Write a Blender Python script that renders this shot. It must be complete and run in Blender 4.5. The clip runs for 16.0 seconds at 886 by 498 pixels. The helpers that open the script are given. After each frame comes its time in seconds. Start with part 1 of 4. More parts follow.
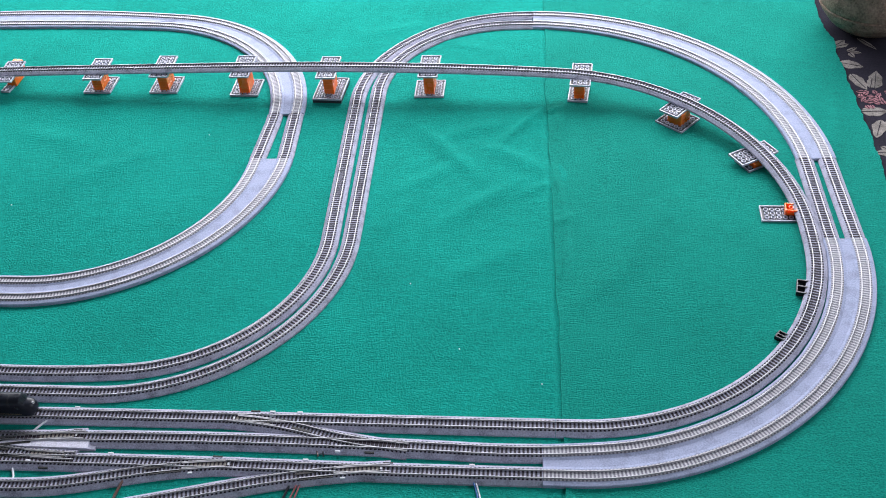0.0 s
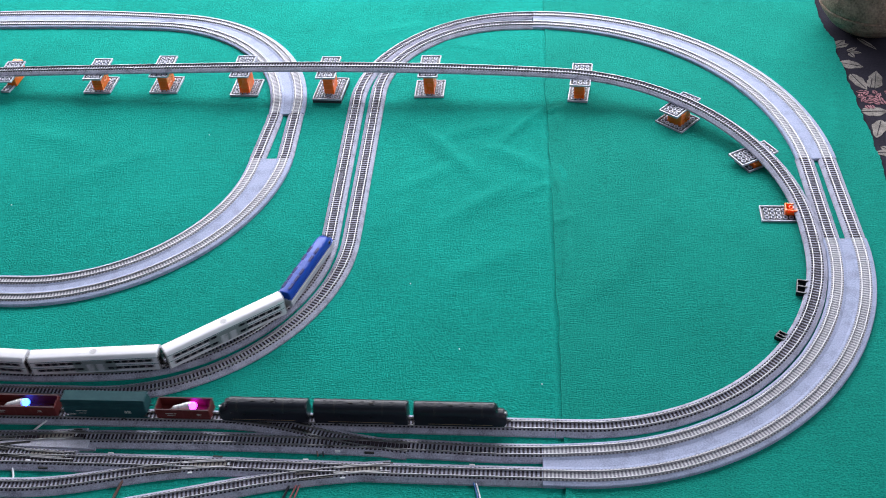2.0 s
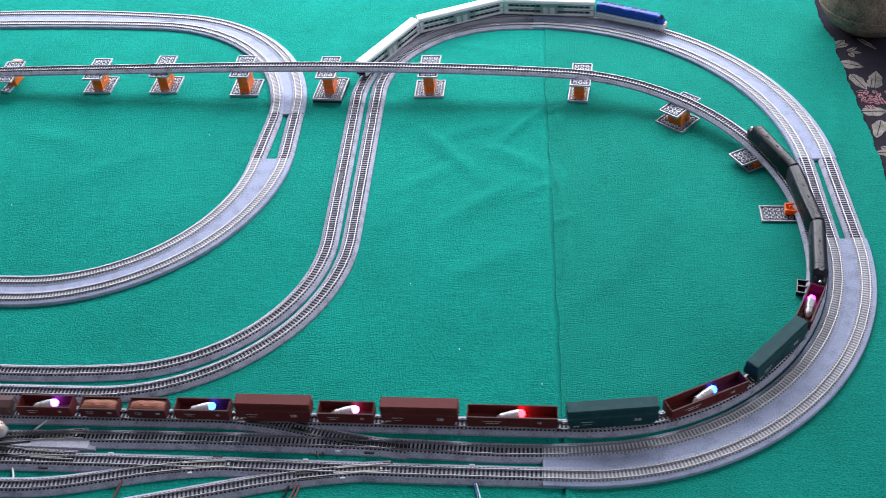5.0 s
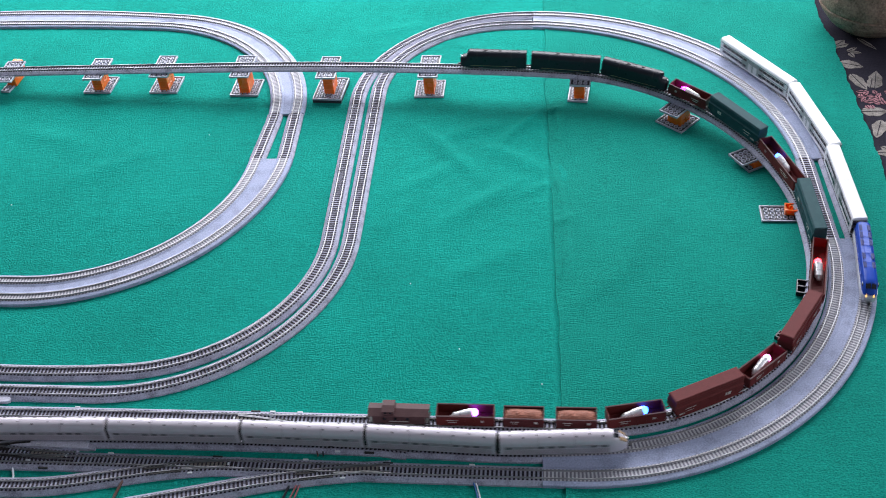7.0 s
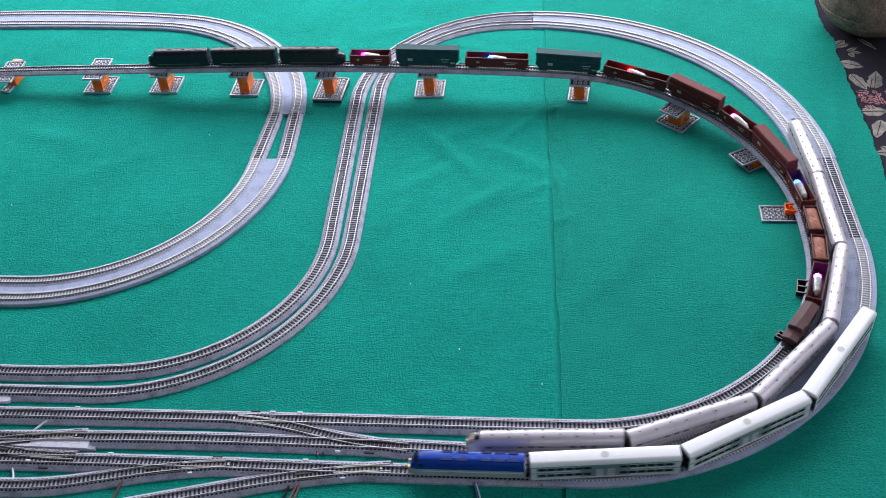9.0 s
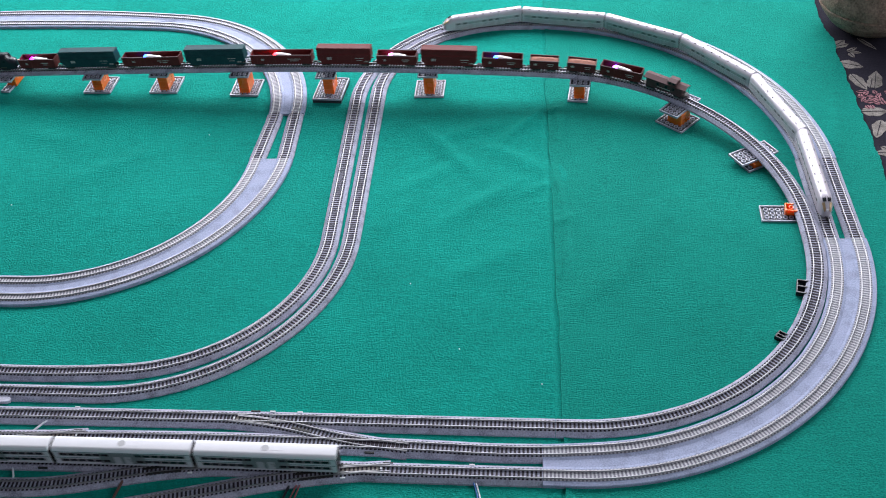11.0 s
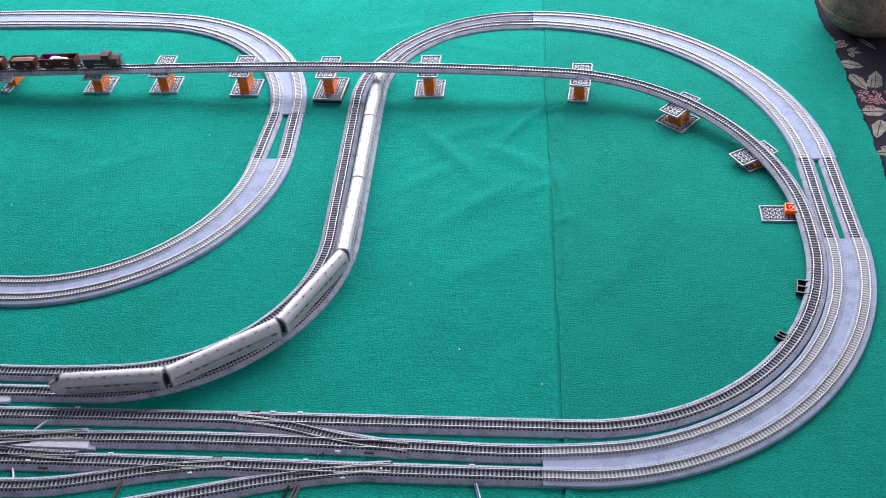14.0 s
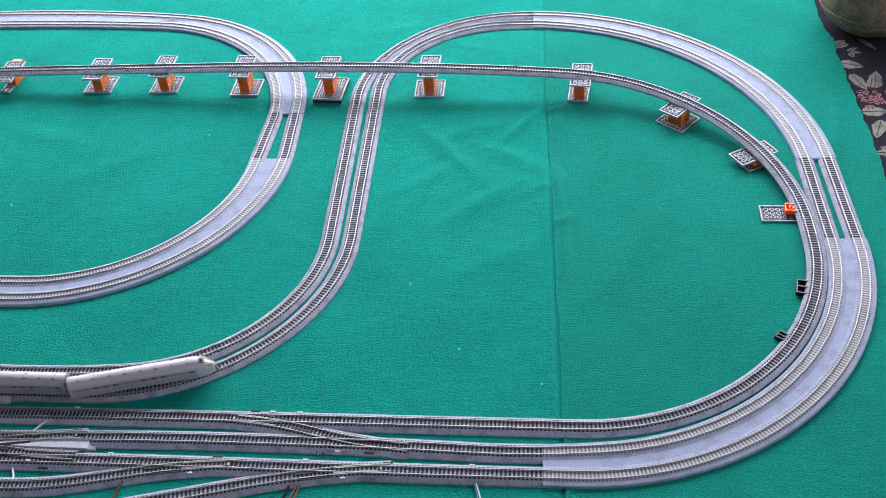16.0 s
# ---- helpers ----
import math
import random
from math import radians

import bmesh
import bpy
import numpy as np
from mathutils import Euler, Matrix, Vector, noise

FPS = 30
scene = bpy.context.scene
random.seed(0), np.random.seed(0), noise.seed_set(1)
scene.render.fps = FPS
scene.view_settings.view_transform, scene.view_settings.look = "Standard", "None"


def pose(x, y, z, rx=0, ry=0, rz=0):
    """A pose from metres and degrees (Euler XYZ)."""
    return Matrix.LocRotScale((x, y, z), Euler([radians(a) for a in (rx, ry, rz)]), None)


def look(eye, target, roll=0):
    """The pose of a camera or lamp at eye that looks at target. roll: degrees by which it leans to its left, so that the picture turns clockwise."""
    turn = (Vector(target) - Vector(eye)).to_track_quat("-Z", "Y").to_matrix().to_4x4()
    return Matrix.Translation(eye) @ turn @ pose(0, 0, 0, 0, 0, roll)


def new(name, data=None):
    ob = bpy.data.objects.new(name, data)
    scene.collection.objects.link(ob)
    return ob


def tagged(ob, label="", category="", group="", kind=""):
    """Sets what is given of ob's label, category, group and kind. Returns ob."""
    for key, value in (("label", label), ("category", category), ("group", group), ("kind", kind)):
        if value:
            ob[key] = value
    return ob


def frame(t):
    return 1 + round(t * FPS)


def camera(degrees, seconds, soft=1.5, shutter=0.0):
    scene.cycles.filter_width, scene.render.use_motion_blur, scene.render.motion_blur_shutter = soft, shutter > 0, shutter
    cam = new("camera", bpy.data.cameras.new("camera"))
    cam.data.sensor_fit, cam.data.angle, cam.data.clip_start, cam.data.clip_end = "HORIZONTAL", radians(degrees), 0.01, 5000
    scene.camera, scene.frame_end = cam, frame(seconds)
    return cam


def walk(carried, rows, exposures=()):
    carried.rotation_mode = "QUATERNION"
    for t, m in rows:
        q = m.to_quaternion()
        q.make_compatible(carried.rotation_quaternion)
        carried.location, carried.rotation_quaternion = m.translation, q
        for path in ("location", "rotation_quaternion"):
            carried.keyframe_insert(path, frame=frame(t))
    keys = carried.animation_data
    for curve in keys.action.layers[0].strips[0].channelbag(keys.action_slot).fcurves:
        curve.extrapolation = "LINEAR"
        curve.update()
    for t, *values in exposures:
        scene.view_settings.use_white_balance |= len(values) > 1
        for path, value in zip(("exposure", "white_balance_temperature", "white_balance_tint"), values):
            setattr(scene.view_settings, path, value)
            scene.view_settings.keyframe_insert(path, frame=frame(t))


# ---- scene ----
cam = camera(46.126, 16.0, soft=1.0, shutter=0.3)
EYE = Vector((-0.04303, -0.67335, 0.93506))
AIM = EYE + Vector((-0.09162, 0.74083, -0.66542))
walk(cam, [(0, look(EYE, AIM, -5.0)), (16, look(EYE, AIM, -5.0))], [(0, 0.0), (3.5, -0.04), (7, -0.02), (9, -0.16), (11.5, -0.1), (12.5, 0.0), (14.5, -0.08), (16, -0.08)])

# ---- daylight ----
world = bpy.data.worlds.new("sky")
scene.world = world
world.use_nodes = True
sky = world.node_tree.nodes.new("ShaderNodeTexSky")
sky.sky_type, sky.sun_disc = "NISHITA", False
sky.sun_elevation, sky.sun_rotation = radians(35), radians(20)
world.node_tree.links.new(sky.outputs[0], world.node_tree.nodes["Background"].inputs[0])
world.node_tree.nodes["Background"].inputs[1].default_value = 0.1


def window_light(name, m, w, h, power, color):
    d = bpy.data.lights.new(name, "AREA")
    d.shape, d.size, d.size_y, d.energy, d.color = "RECTANGLE", w, h, power, color
    ob = new(name, d)
    ob.matrix_world = m
    return ob


# skylight through the north window opening
window_light("window_light_north", look((-0.25, 1.92, 1.04), (-0.25, 0.2, 0.1)), 3.0, 1.1, 110, (0.93, 0.93, 1.0))
# added fill from the east; no window is known on this side
window_light("unseen_fill_east", look((2.48, -0.4, 1.5), (0.5, 0.0, 0.5)), 1.5, 1.1, 30, (0.92, 0.93, 1.0))


# ---- materials ----
def material(name, base, rough=0.5, metal=0.0, spread=0.12, scale=60.0, fine=900.0, bump=0.0, bump_scale=1500.0,
             dirt=None, dirt_amount=0.0, coat=0.0, shine=0.5, depth=0.001, stretch=1.0):
    """Base colour with variation at two scales, a little dirt and fine relief; scales are per metre."""
    m = bpy.data.materials.new(name)
    m.use_nodes = True
    n, l = m.node_tree.nodes, m.node_tree.links
    b = n["Principled BSDF"]
    b.inputs["Roughness"].default_value, b.inputs["Metallic"].default_value = rough, metal
    b.inputs["Coat Weight"].default_value = coat
    b.inputs["Specular IOR Level"].default_value = shine
    tc = n.new("ShaderNodeTexCoord")
    big, small = n.new("ShaderNodeTexNoise"), n.new("ShaderNodeTexNoise")
    for node, s, d in ((big, scale, 4), (small, fine, 3)):
        node.inputs["Scale"].default_value, node.inputs["Detail"].default_value = s, d
        l.new(tc.outputs["Object"], node.inputs["Vector"])
    add = n.new("ShaderNodeMath")
    add.operation = "ADD"
    l.new(big.outputs[0], add.inputs[0])
    l.new(small.outputs[0], add.inputs[1])
    ramp = n.new("ShaderNodeMapRange")
    ramp.inputs[1].default_value, ramp.inputs[2].default_value = 0.6, 1.4
    ramp.inputs[3].default_value, ramp.inputs[4].default_value = 1 - spread, 1 + spread
    l.new(add.outputs[0], ramp.inputs[0])
    mul = n.new("ShaderNodeVectorMath")
    mul.operation = "SCALE"
    mul.inputs[0].default_value = base
    l.new(ramp.outputs[0], mul.inputs["Scale"])
    out = mul.outputs[0]
    if dirt:
        mix = n.new("ShaderNodeMix")
        mix.data_type = "RGBA"
        cut = n.new("ShaderNodeMapRange")
        cut.inputs[1].default_value, cut.inputs[2].default_value = 0.5, 0.72
        cut.inputs[4].default_value = dirt_amount
        l.new(big.outputs[0], cut.inputs[0])
        l.new(cut.outputs[0], mix.inputs[0])
        l.new(out, mix.inputs[6])
        mix.inputs[7].default_value = (*dirt, 1)
        out = mix.outputs[2]
    l.new(out, b.inputs["Base Color"])
    rr = n.new("ShaderNodeMapRange")
    rr.inputs[3].default_value, rr.inputs[4].default_value = max(0.02, rough - 0.1), min(1, rough + 0.1)
    l.new(big.outputs[0], rr.inputs[0])
    l.new(rr.outputs[0], b.inputs["Roughness"])
    if bump:
        bn, bp = n.new("ShaderNodeTexNoise"), n.new("ShaderNodeBump")
        bn.inputs["Scale"].default_value, bn.inputs["Detail"].default_value = bump_scale, 5
        bp.inputs["Strength"].default_value, bp.inputs["Distance"].default_value = bump, depth
        lay = n.new("ShaderNodeMapping")
        lay.inputs["Scale"].default_value = (stretch, 1, 1)
        l.new(tc.outputs["Object"], lay.inputs["Vector"])
        l.new(lay.outputs[0], bn.inputs["Vector"])
        l.new(bn.outputs[0], bp.inputs["Height"])
        l.new(bp.outputs[0], b.inputs["Normal"])
    return m


def glowing(name, color, strength):
    m = bpy.data.materials.new(name)
    m.use_nodes = True
    b = m.node_tree.nodes["Principled BSDF"]
    b.inputs["Base Color"].default_value = (*color, 1)
    b.inputs["Emission Color"].default_value = (*color, 1)
    b.inputs["Emission Strength"].default_value = strength
    b.inputs["Roughness"].default_value = 0.3
    return m


def felt(name, base):
    """Needle felt: short crosswise fibres in colour and relief, faint cloudy patches."""
    m = bpy.data.materials.new(name)
    m.use_nodes = True
    n, l = m.node_tree.nodes, m.node_tree.links
    b = n["Principled BSDF"]
    b.inputs["Roughness"].default_value = 0.95
    b.inputs["Specular IOR Level"].default_value = 0.08
    tc = n.new("ShaderNodeTexCoord")

    def layer(scale, stretch, detail):
        mp, tx = n.new("ShaderNodeMapping"), n.new("ShaderNodeTexNoise")
        mp.inputs["Scale"].default_value = (stretch, 1, 1)
        tx.inputs["Scale"].default_value, tx.inputs["Detail"].default_value = scale, detail
        l.new(tc.outputs["Object"], mp.inputs["Vector"])
        l.new(mp.outputs[0], tx.inputs["Vector"])
        return tx.outputs[0]

    def maths(op, a, b_):
        k = n.new("ShaderNodeMath")
        k.operation = op
        for i, v in enumerate((a, b_)):
            if isinstance(v, (int, float)):
                k.inputs[i].default_value = v
            else:
                l.new(v, k.inputs[i])
        return k.outputs[0]
    tuft, fibre, patch, row = layer(560, 0.66, 4), layer(1100, 0.6, 2), layer(7, 1, 5), layer(300, 0.1, 2)
    mix = maths("ADD", maths("ADD", maths("MULTIPLY", tuft, 0.62), maths("MULTIPLY", fibre, 0.30)), maths("ADD", maths("MULTIPLY", patch, 0.24), maths("MULTIPLY", row, 0.22)))
    ramp = n.new("ShaderNodeMapRange")
    ramp.inputs[1].default_value, ramp.inputs[2].default_value = 0.47, 0.91
    ramp.inputs[3].default_value, ramp.inputs[4].default_value = 0.60, 1.40
    l.new(mix, ramp.inputs[0])
    mul = n.new("ShaderNodeVectorMath")
    mul.operation = "SCALE"
    mul.inputs[0].default_value = base
    l.new(ramp.outputs[0], mul.inputs["Scale"])
    l.new(mul.outputs[0], b.inputs["Base Color"])
    bp = n.new("ShaderNodeBump")
    bp.inputs["Strength"].default_value, bp.inputs["Distance"].default_value = 0.9, 0.0030
    l.new(maths("ADD", maths("MULTIPLY", tuft, 0.75), maths("MULTIPLY", fibre, 0.35)), bp.inputs["Height"])
    l.new(bp.outputs[0], b.inputs["Normal"])
    return m


FELT = felt("green_felt", (0.006, 0.268, 0.213))
FELT2 = felt("green_felt_second_sheet", (0.007, 0.236, 0.184))
BALLAST = material("grey_ballast_plastic", (0.385, 0.39, 0.492), 0.85, spread=0.6, scale=70, fine=620, bump=0.9, bump_scale=900, dirt=(0.30, 0.295, 0.345), dirt_amount=0.5, shine=0.2)
SLAB = material("grey_concrete_slab_plastic", (0.330, 0.370, 0.515), 0.75, spread=0.38, scale=55, fine=520, bump=0.5, bump_scale=900, dirt=(0.30, 0.32, 0.44), dirt_amount=0.6, shine=0.2)
WOOD_TIE = material("brown_sleeper_plastic", (0.026, 0.020, 0.028), 0.7, spread=0.4, scale=30, fine=400, shine=0.25)
CONCRETE_TIE = material("pale_concrete_sleeper_plastic", (0.50, 0.50, 0.53), 0.7, spread=0.2, scale=30, fine=500, shine=0.25)
TIE_GAP = material("ballast_with_sleeper_gap_shade", (0.19, 0.185, 0.225), 0.85, spread=0.3, scale=60, fine=1500, bump=0.4, bump_scale=2500)
RAIL = material("nickel_silver_rail", (0.41, 0.41, 0.43), 0.52, 1.0, spread=0.12, scale=25, fine=600)
BLACK_BLOCK = material("black_block_plastic", (0.014, 0.016, 0.022), 0.3, spread=0.1)
GREY_BLOCK = material("light_grey_block_plastic", (0.40, 0.41, 0.50), 0.35, spread=0.06, dirt=(0.34, 0.35, 0.42), dirt_amount=0.4)
DARK_BLOCK_AND_SHADE = material("dark_grey_plastic_and_hollow_shade", (0.030, 0.030, 0.038), 0.5, spread=0.1)
ORANGE = material("orange_block_plastic", (0.95, 0.175, 0.02), 0.3, spread=0.06)
BLACK_PAINT = material("black_locomotive_paint", (0.010, 0.012, 0.020), 0.36, spread=0.3, scale=80, shine=0.3)
GREEN_PAINT = material("dark_green_wagon_paint", (0.013, 0.058, 0.068), 0.6, spread=0.15, scale=90, dirt=(0.035, 0.09, 0.09), dirt_amount=0.4, shine=0.15)
BROWN_PAINT = material("red_brown_wagon_paint", (0.125, 0.022, 0.022), 0.6, spread=0.2, scale=90, dirt=(0.13, 0.03, 0.03), dirt_amount=0.4, shine=0.2)
MAROON_PAINT = material("dull_maroon_wagon_paint", (0.095, 0.024, 0.026), 0.6, spread=0.2, scale=90, shine=0.2)
CABOOSE_PAINT = material("grey_brown_caboose_paint", (0.095, 0.050, 0.052), 0.6, spread=0.2, scale=90, shine=0.2)
BLUE_PAINT = material("bright_blue_locomotive_paint", (0.010, 0.060, 0.40), 0.35, spread=0.12, scale=80, shine=0.25)
SKIRT_PAINT = material("pale_grey_skirt_paint", (0.52, 0.53, 0.57), 0.3, 0.2, spread=0.1, scale=80)
WHITE_ROOF = material("white_coach_roof_paint", (0.82, 0.82, 0.86), 0.34, spread=0.06, scale=60)
COACH_SIDE = material("white_coach_side_paint", (0.66, 0.67, 0.71), 0.35, spread=0.1, scale=80)
STRIPE = material("dark_teal_stripe_paint", (0.03, 0.13, 0.15), 0.4)
SILVER = material("silver_coach_paint", (0.57, 0.525, 0.585), 0.32, 0.12, spread=0.12, scale=60, dirt=(0.50, 0.46, 0.50), dirt_amount=0.4)
SILVER_DARK = material("fluted_steel_side_paint", (0.36, 0.325, 0.36), 0.36, 0.2, spread=0.15, scale=100)
BRASS = material("brass_coloured_nose_trim", (0.45, 0.31, 0.18), 0.4, 0.4)
GLASS = material("dark_window_glazing", (0.018, 0.02, 0.024), 0.12, spread=0.1)
UNDERFRAME = material("black_underframe_plastic", (0.02, 0.019, 0.019), 0.55, spread=0.2)
LETTERING = material("pale_lettering_paint", (0.46, 0.45, 0.43), 0.5)
ORE = material("coppery_ore_load", (0.30, 0.105, 0.065), 0.7, spread=0.4, scale=300, fine=1200, bump=0.9, bump_scale=500)
CHROME = material("chromed_light_case", (0.86, 0.86, 0.88), 0.3, 0.35, spread=0.08)
WIRE_BLUE = material("blue_wire", (0.05, 0.16, 0.42), 0.4)
WIRE_WHITE = material("white_wire", (0.72, 0.74, 0.78), 0.4)
WIRE_RED = material("red_wire", (0.27, 0.085, 0.09), 0.5)
WIRE_BROWN = material("brown_wire", (0.12, 0.06, 0.05), 0.4)
# grey of the unseen walls, chosen to limit the light they bounce
PLASTER = material("grey_wall_paint", (0.31, 0.315, 0.35), 0.9, spread=0.05, scale=3, fine=200, bump=0.1, bump_scale=300)
FRAME_PAINT = material("white_window_frame", (0.8, 0.8, 0.78), 0.4, spread=0.03)
PLATE = material("pale_lavender_plate_plastic", (0.56, 0.56, 0.66), 0.7, spread=0.35, scale=60, fine=620, bump=0.5, bump_scale=900, shine=0.2)
FABRIC = material("olive_beige_upholstery", (0.29, 0.205, 0.160), 0.98, spread=0.6, scale=60, fine=300, bump=1.0, bump_scale=260, shine=0.05, depth=0.004)
CARPET = material("dark_navy_carpet", (0.025, 0.023, 0.033), 0.98, spread=0.35, scale=20, fine=500, bump=0.5, bump_scale=500, shine=0.05)
LEAF_PILE = material("beige_leaf_pile", (0.225, 0.205, 0.19), 0.98, spread=0.7, scale=70, fine=450, bump=0.5, bump_scale=500, shine=0.05)
PETAL_PILE = material("pink_petal_pile", (0.34, 0.17, 0.19), 0.98, spread=0.5, scale=90, fine=450, bump=0.5, bump_scale=500, shine=0.05)

ORANGE.node_tree.nodes["Principled BSDF"].inputs["Subsurface Weight"].default_value = 0.5
ORANGE.node_tree.nodes["Principled BSDF"].inputs["Subsurface Scale"].default_value = 0.012
STEEL_GLASS = material("grey_coach_glazing", (0.16, 0.155, 0.165), 0.15, spread=0.1)
DEEP_BLUE = material("deep_blue_grille_paint", (0.006, 0.018, 0.13), 0.5, spread=0.2, shine=0.2)
COACH_END = material("brown_black_coach_end", (0.055, 0.042, 0.046), 0.5, spread=0.2)
PATCH = material("grey_green_coach_panel", (0.20, 0.235, 0.245), 0.45, spread=0.15, scale=120)
HATCH = material("pale_grey_roof_marking", (0.50, 0.50, 0.52), 0.5, spread=0.1)
POINT_TAN = material("tan_point_sleeper_plastic", (0.21, 0.19, 0.17), 0.7, spread=0.25, scale=60)
WARM_LAMP = glowing("warm_headlamp", (1.0, 0.55, 0.12), 2.2)
# pale base colour paints the reflection seen in some coach panes
BRIGHT_PANE = material("pane_with_painted_reflection", (0.5, 0.5, 0.52), 0.12, 0.3, spread=0.1)

MM = 0.001


# ---- building helpers (lengths in millimetres) ----
def part(name, bm, mat, parent=None, label="", smooth=False):
    me = bpy.data.meshes.new(name)
    bmesh.ops.scale(bm, vec=(MM, MM, MM), verts=bm.verts)
    bmesh.ops.recalc_face_normals(bm, faces=bm.faces)
    if smooth:
        for f in bm.faces:
            f.smooth = True
        for e in bm.edges:
            if len(e.link_faces) == 2 and e.calc_face_angle(0) > 0.6:
                e.smooth = False
    bm.to_mesh(me)
    bm.free()
    me.materials.append(mat)
    ob = new(name, me)
    ob.parent = parent
    if label:
        tagged(ob, label)
    return ob


def box(bm, x0, x1, y0, y1, z0, z1, bevel=0.0):
    vs = [bm.verts.new(v) for v in ((x0, y0, z0), (x1, y0, z0), (x1, y1, z0), (x0, y1, z0), (x0, y0, z1), (x1, y0, z1), (x1, y1, z1), (x0, y1, z1))]
    fs = [bm.faces.new([vs[i] for i in q]) for q in ((3, 2, 1, 0), (4, 5, 6, 7), (0, 1, 5, 4), (1, 2, 6, 5), (2, 3, 7, 6), (3, 0, 4, 7))]
    if bevel:
        es = {e for f in fs for e in f.edges}
        bmesh.ops.bevel(bm, geom=list(es), offset=bevel, segments=1, affect="EDGES")
    return bm


def loft(bm, sections):
    """Closed body through sections (x, [(y, z), ...]) of equal counts."""
    rings = [[bm.verts.new((x, y, z)) for y, z in pts] for x, pts in sections]
    n = len(rings[0])
    for a, b in zip(rings, rings[1:]):
        for i in range(n):
            bm.faces.new((a[i], a[(i + 1) % n], b[(i + 1) % n], b[i]))
    bm.faces.new(rings[0][::-1])
    bm.faces.new(rings[-1])
    return bm


def arch(w, z0, z1, r, steps=5, lean=0.0):
    """A cross-section with rounded upper corners; lean narrows it at the top."""
    h = w / 2
    pts = [(-h, z0)]
    for side in (-1, 1):
        for i in range(steps + 1):
            a = (i if side < 0 else steps - i) / steps * math.pi / 2
            pts.append((side * (h - lean - r + r * math.cos(a)), z1 - r + r * math.sin(a)))
    pts.append((h, z0))
    return pts


def tube(bm, points, r, n=6):
    rings = []
    pts = [Vector(p) for p in points]
    for i, p in enumerate(pts):
        d = (pts[min(i + 1, len(pts) - 1)] - pts[max(i - 1, 0)]).normalized()
        a = d.orthogonal().normalized() if i == 0 else (rings[-1][1] - d * rings[-1][1].dot(d)).normalized()
        b = d.cross(a)
        rings.append(([bm.verts.new(p + a * r * math.cos(2 * math.pi * k / n) + b * r * math.sin(2 * math.pi * k / n)) for k in range(n)], a))
    for (u, _), (v, _) in zip(rings, rings[1:]):
        for k in range(n):
            bm.faces.new((u[k], u[(k + 1) % n], v[(k + 1) % n], v[k]))
    bm.faces.new(rings[0][0][::-1])
    bm.faces.new(rings[-1][0])
    return bm


def drum(bm, p, q, r, n=12, r2=None):
    """A cylinder or cone from p to q."""
    p, q = Vector(p), Vector(q)
    d = (q - p).normalized()
    a = d.orthogonal().normalized()
    b = d.cross(a)
    r2 = r if r2 is None else r2
    u, v = [[bm.verts.new(c + (a * math.cos(2 * math.pi * k / n) + b * math.sin(2 * math.pi * k / n)) * s) for k in range(n)] for c, s in ((p, r), (q, r2))]
    for k in range(n):
        bm.faces.new((u[k], u[(k + 1) % n], v[(k + 1) % n], v[k]))
    bm.faces.new(u[::-1])
    bm.faces.new(v)
    return bm


# ---- track lines: arcs and straights ----
class Line:
    """A track's centre line. s is the way along it; start is the place at s0, from where arcs (length, turn) follow."""

    def __init__(self, x, y, heading, segs, s0=0.0, before=(), rise=((0, 0),), step=4.0):
        h = radians(heading)
        back = []
        bx, by, bh, s = x, y, h, s0
        for length, turn in before:
            n = max(1, int(length / step))
            for _ in range(n):
                d, k = length / n, radians(turn) / n
                bx, by = bx - d * math.cos(bh - k / 2), by - d * math.sin(bh - k / 2)
                bh, s = bh - k, s - d
                back.append((s, bx, by, bh))
        rows = back[::-1] + [(s0, x, y, h)]
        s = s0
        for length, turn in segs:
            n = max(1, int(length / step))
            for _ in range(n):
                d, k = length / n, radians(turn) / n
                x, y = x + d * math.cos(h + k / 2), y + d * math.sin(h + k / 2)
                h, s = h + k, s + d
                rows.append((s, x, y, h))
        self.a = np.array(rows)
        zs = np.interp(self.a[:, 0], [r[0] for r in rise], [r[1] for r in rise])
        k = 35
        self.z = np.convolve(np.pad(zs, k, mode="edge"), np.ones(2 * k + 1) / (2 * k + 1), "valid")
        self.lo, self.hi = self.a[0, 0], self.a[-1, 0]

    def at(self, s, side=0.0, up=0.0):
        s = min(max(s, self.lo), self.hi)
        x, y, h = (float(np.interp(s, self.a[:, 0], self.a[:, i])) for i in (1, 2, 3))
        return Vector((x - side * math.sin(h), y + side * math.cos(h), float(np.interp(s, self.a[:, 0], self.z)) + up)), h

    def near(self, x, y):
        return float(self.a[np.argmin(np.hypot(self.a[:, 1] - x, self.a[:, 2] - y)), 0])


RISE = ((3040, 0), (3200, 1.5), (3345, 6), (3483, 12), (3633, 24.5), (3800, 38), (4041, 46), (4206, 48.5), (4350, 46), (4490, 40), (4605, 36.5), (4756, 30.5), (5350, 4), (5450, 0))
OUTER = Line(-800, 11.6, 0.01, [(462.1, -1.64), (333.9, 0.98), (591.2, 91.25), (175.6, 0), (700.8, 90.87), (400.5, 89.33), (339.3, 0), (360.5, -86.46), (315.3, -14.17), (300, 9.8), (1500, 0)], 2000, [(2000, 0)])
INNER = Line(-800, 37.0, 2.19, [(677.4, -5.36), (154.7, 8.67), (500.6, 84.61), (161.5, 0), (681.4, 92.57), (318.9, 87.75), (357.1, 0), (441.3, -91.27), (497.1, -2.46), (300, 3.3), (500, 0)], 2000, [(400, 2.6), (2200, 0)])
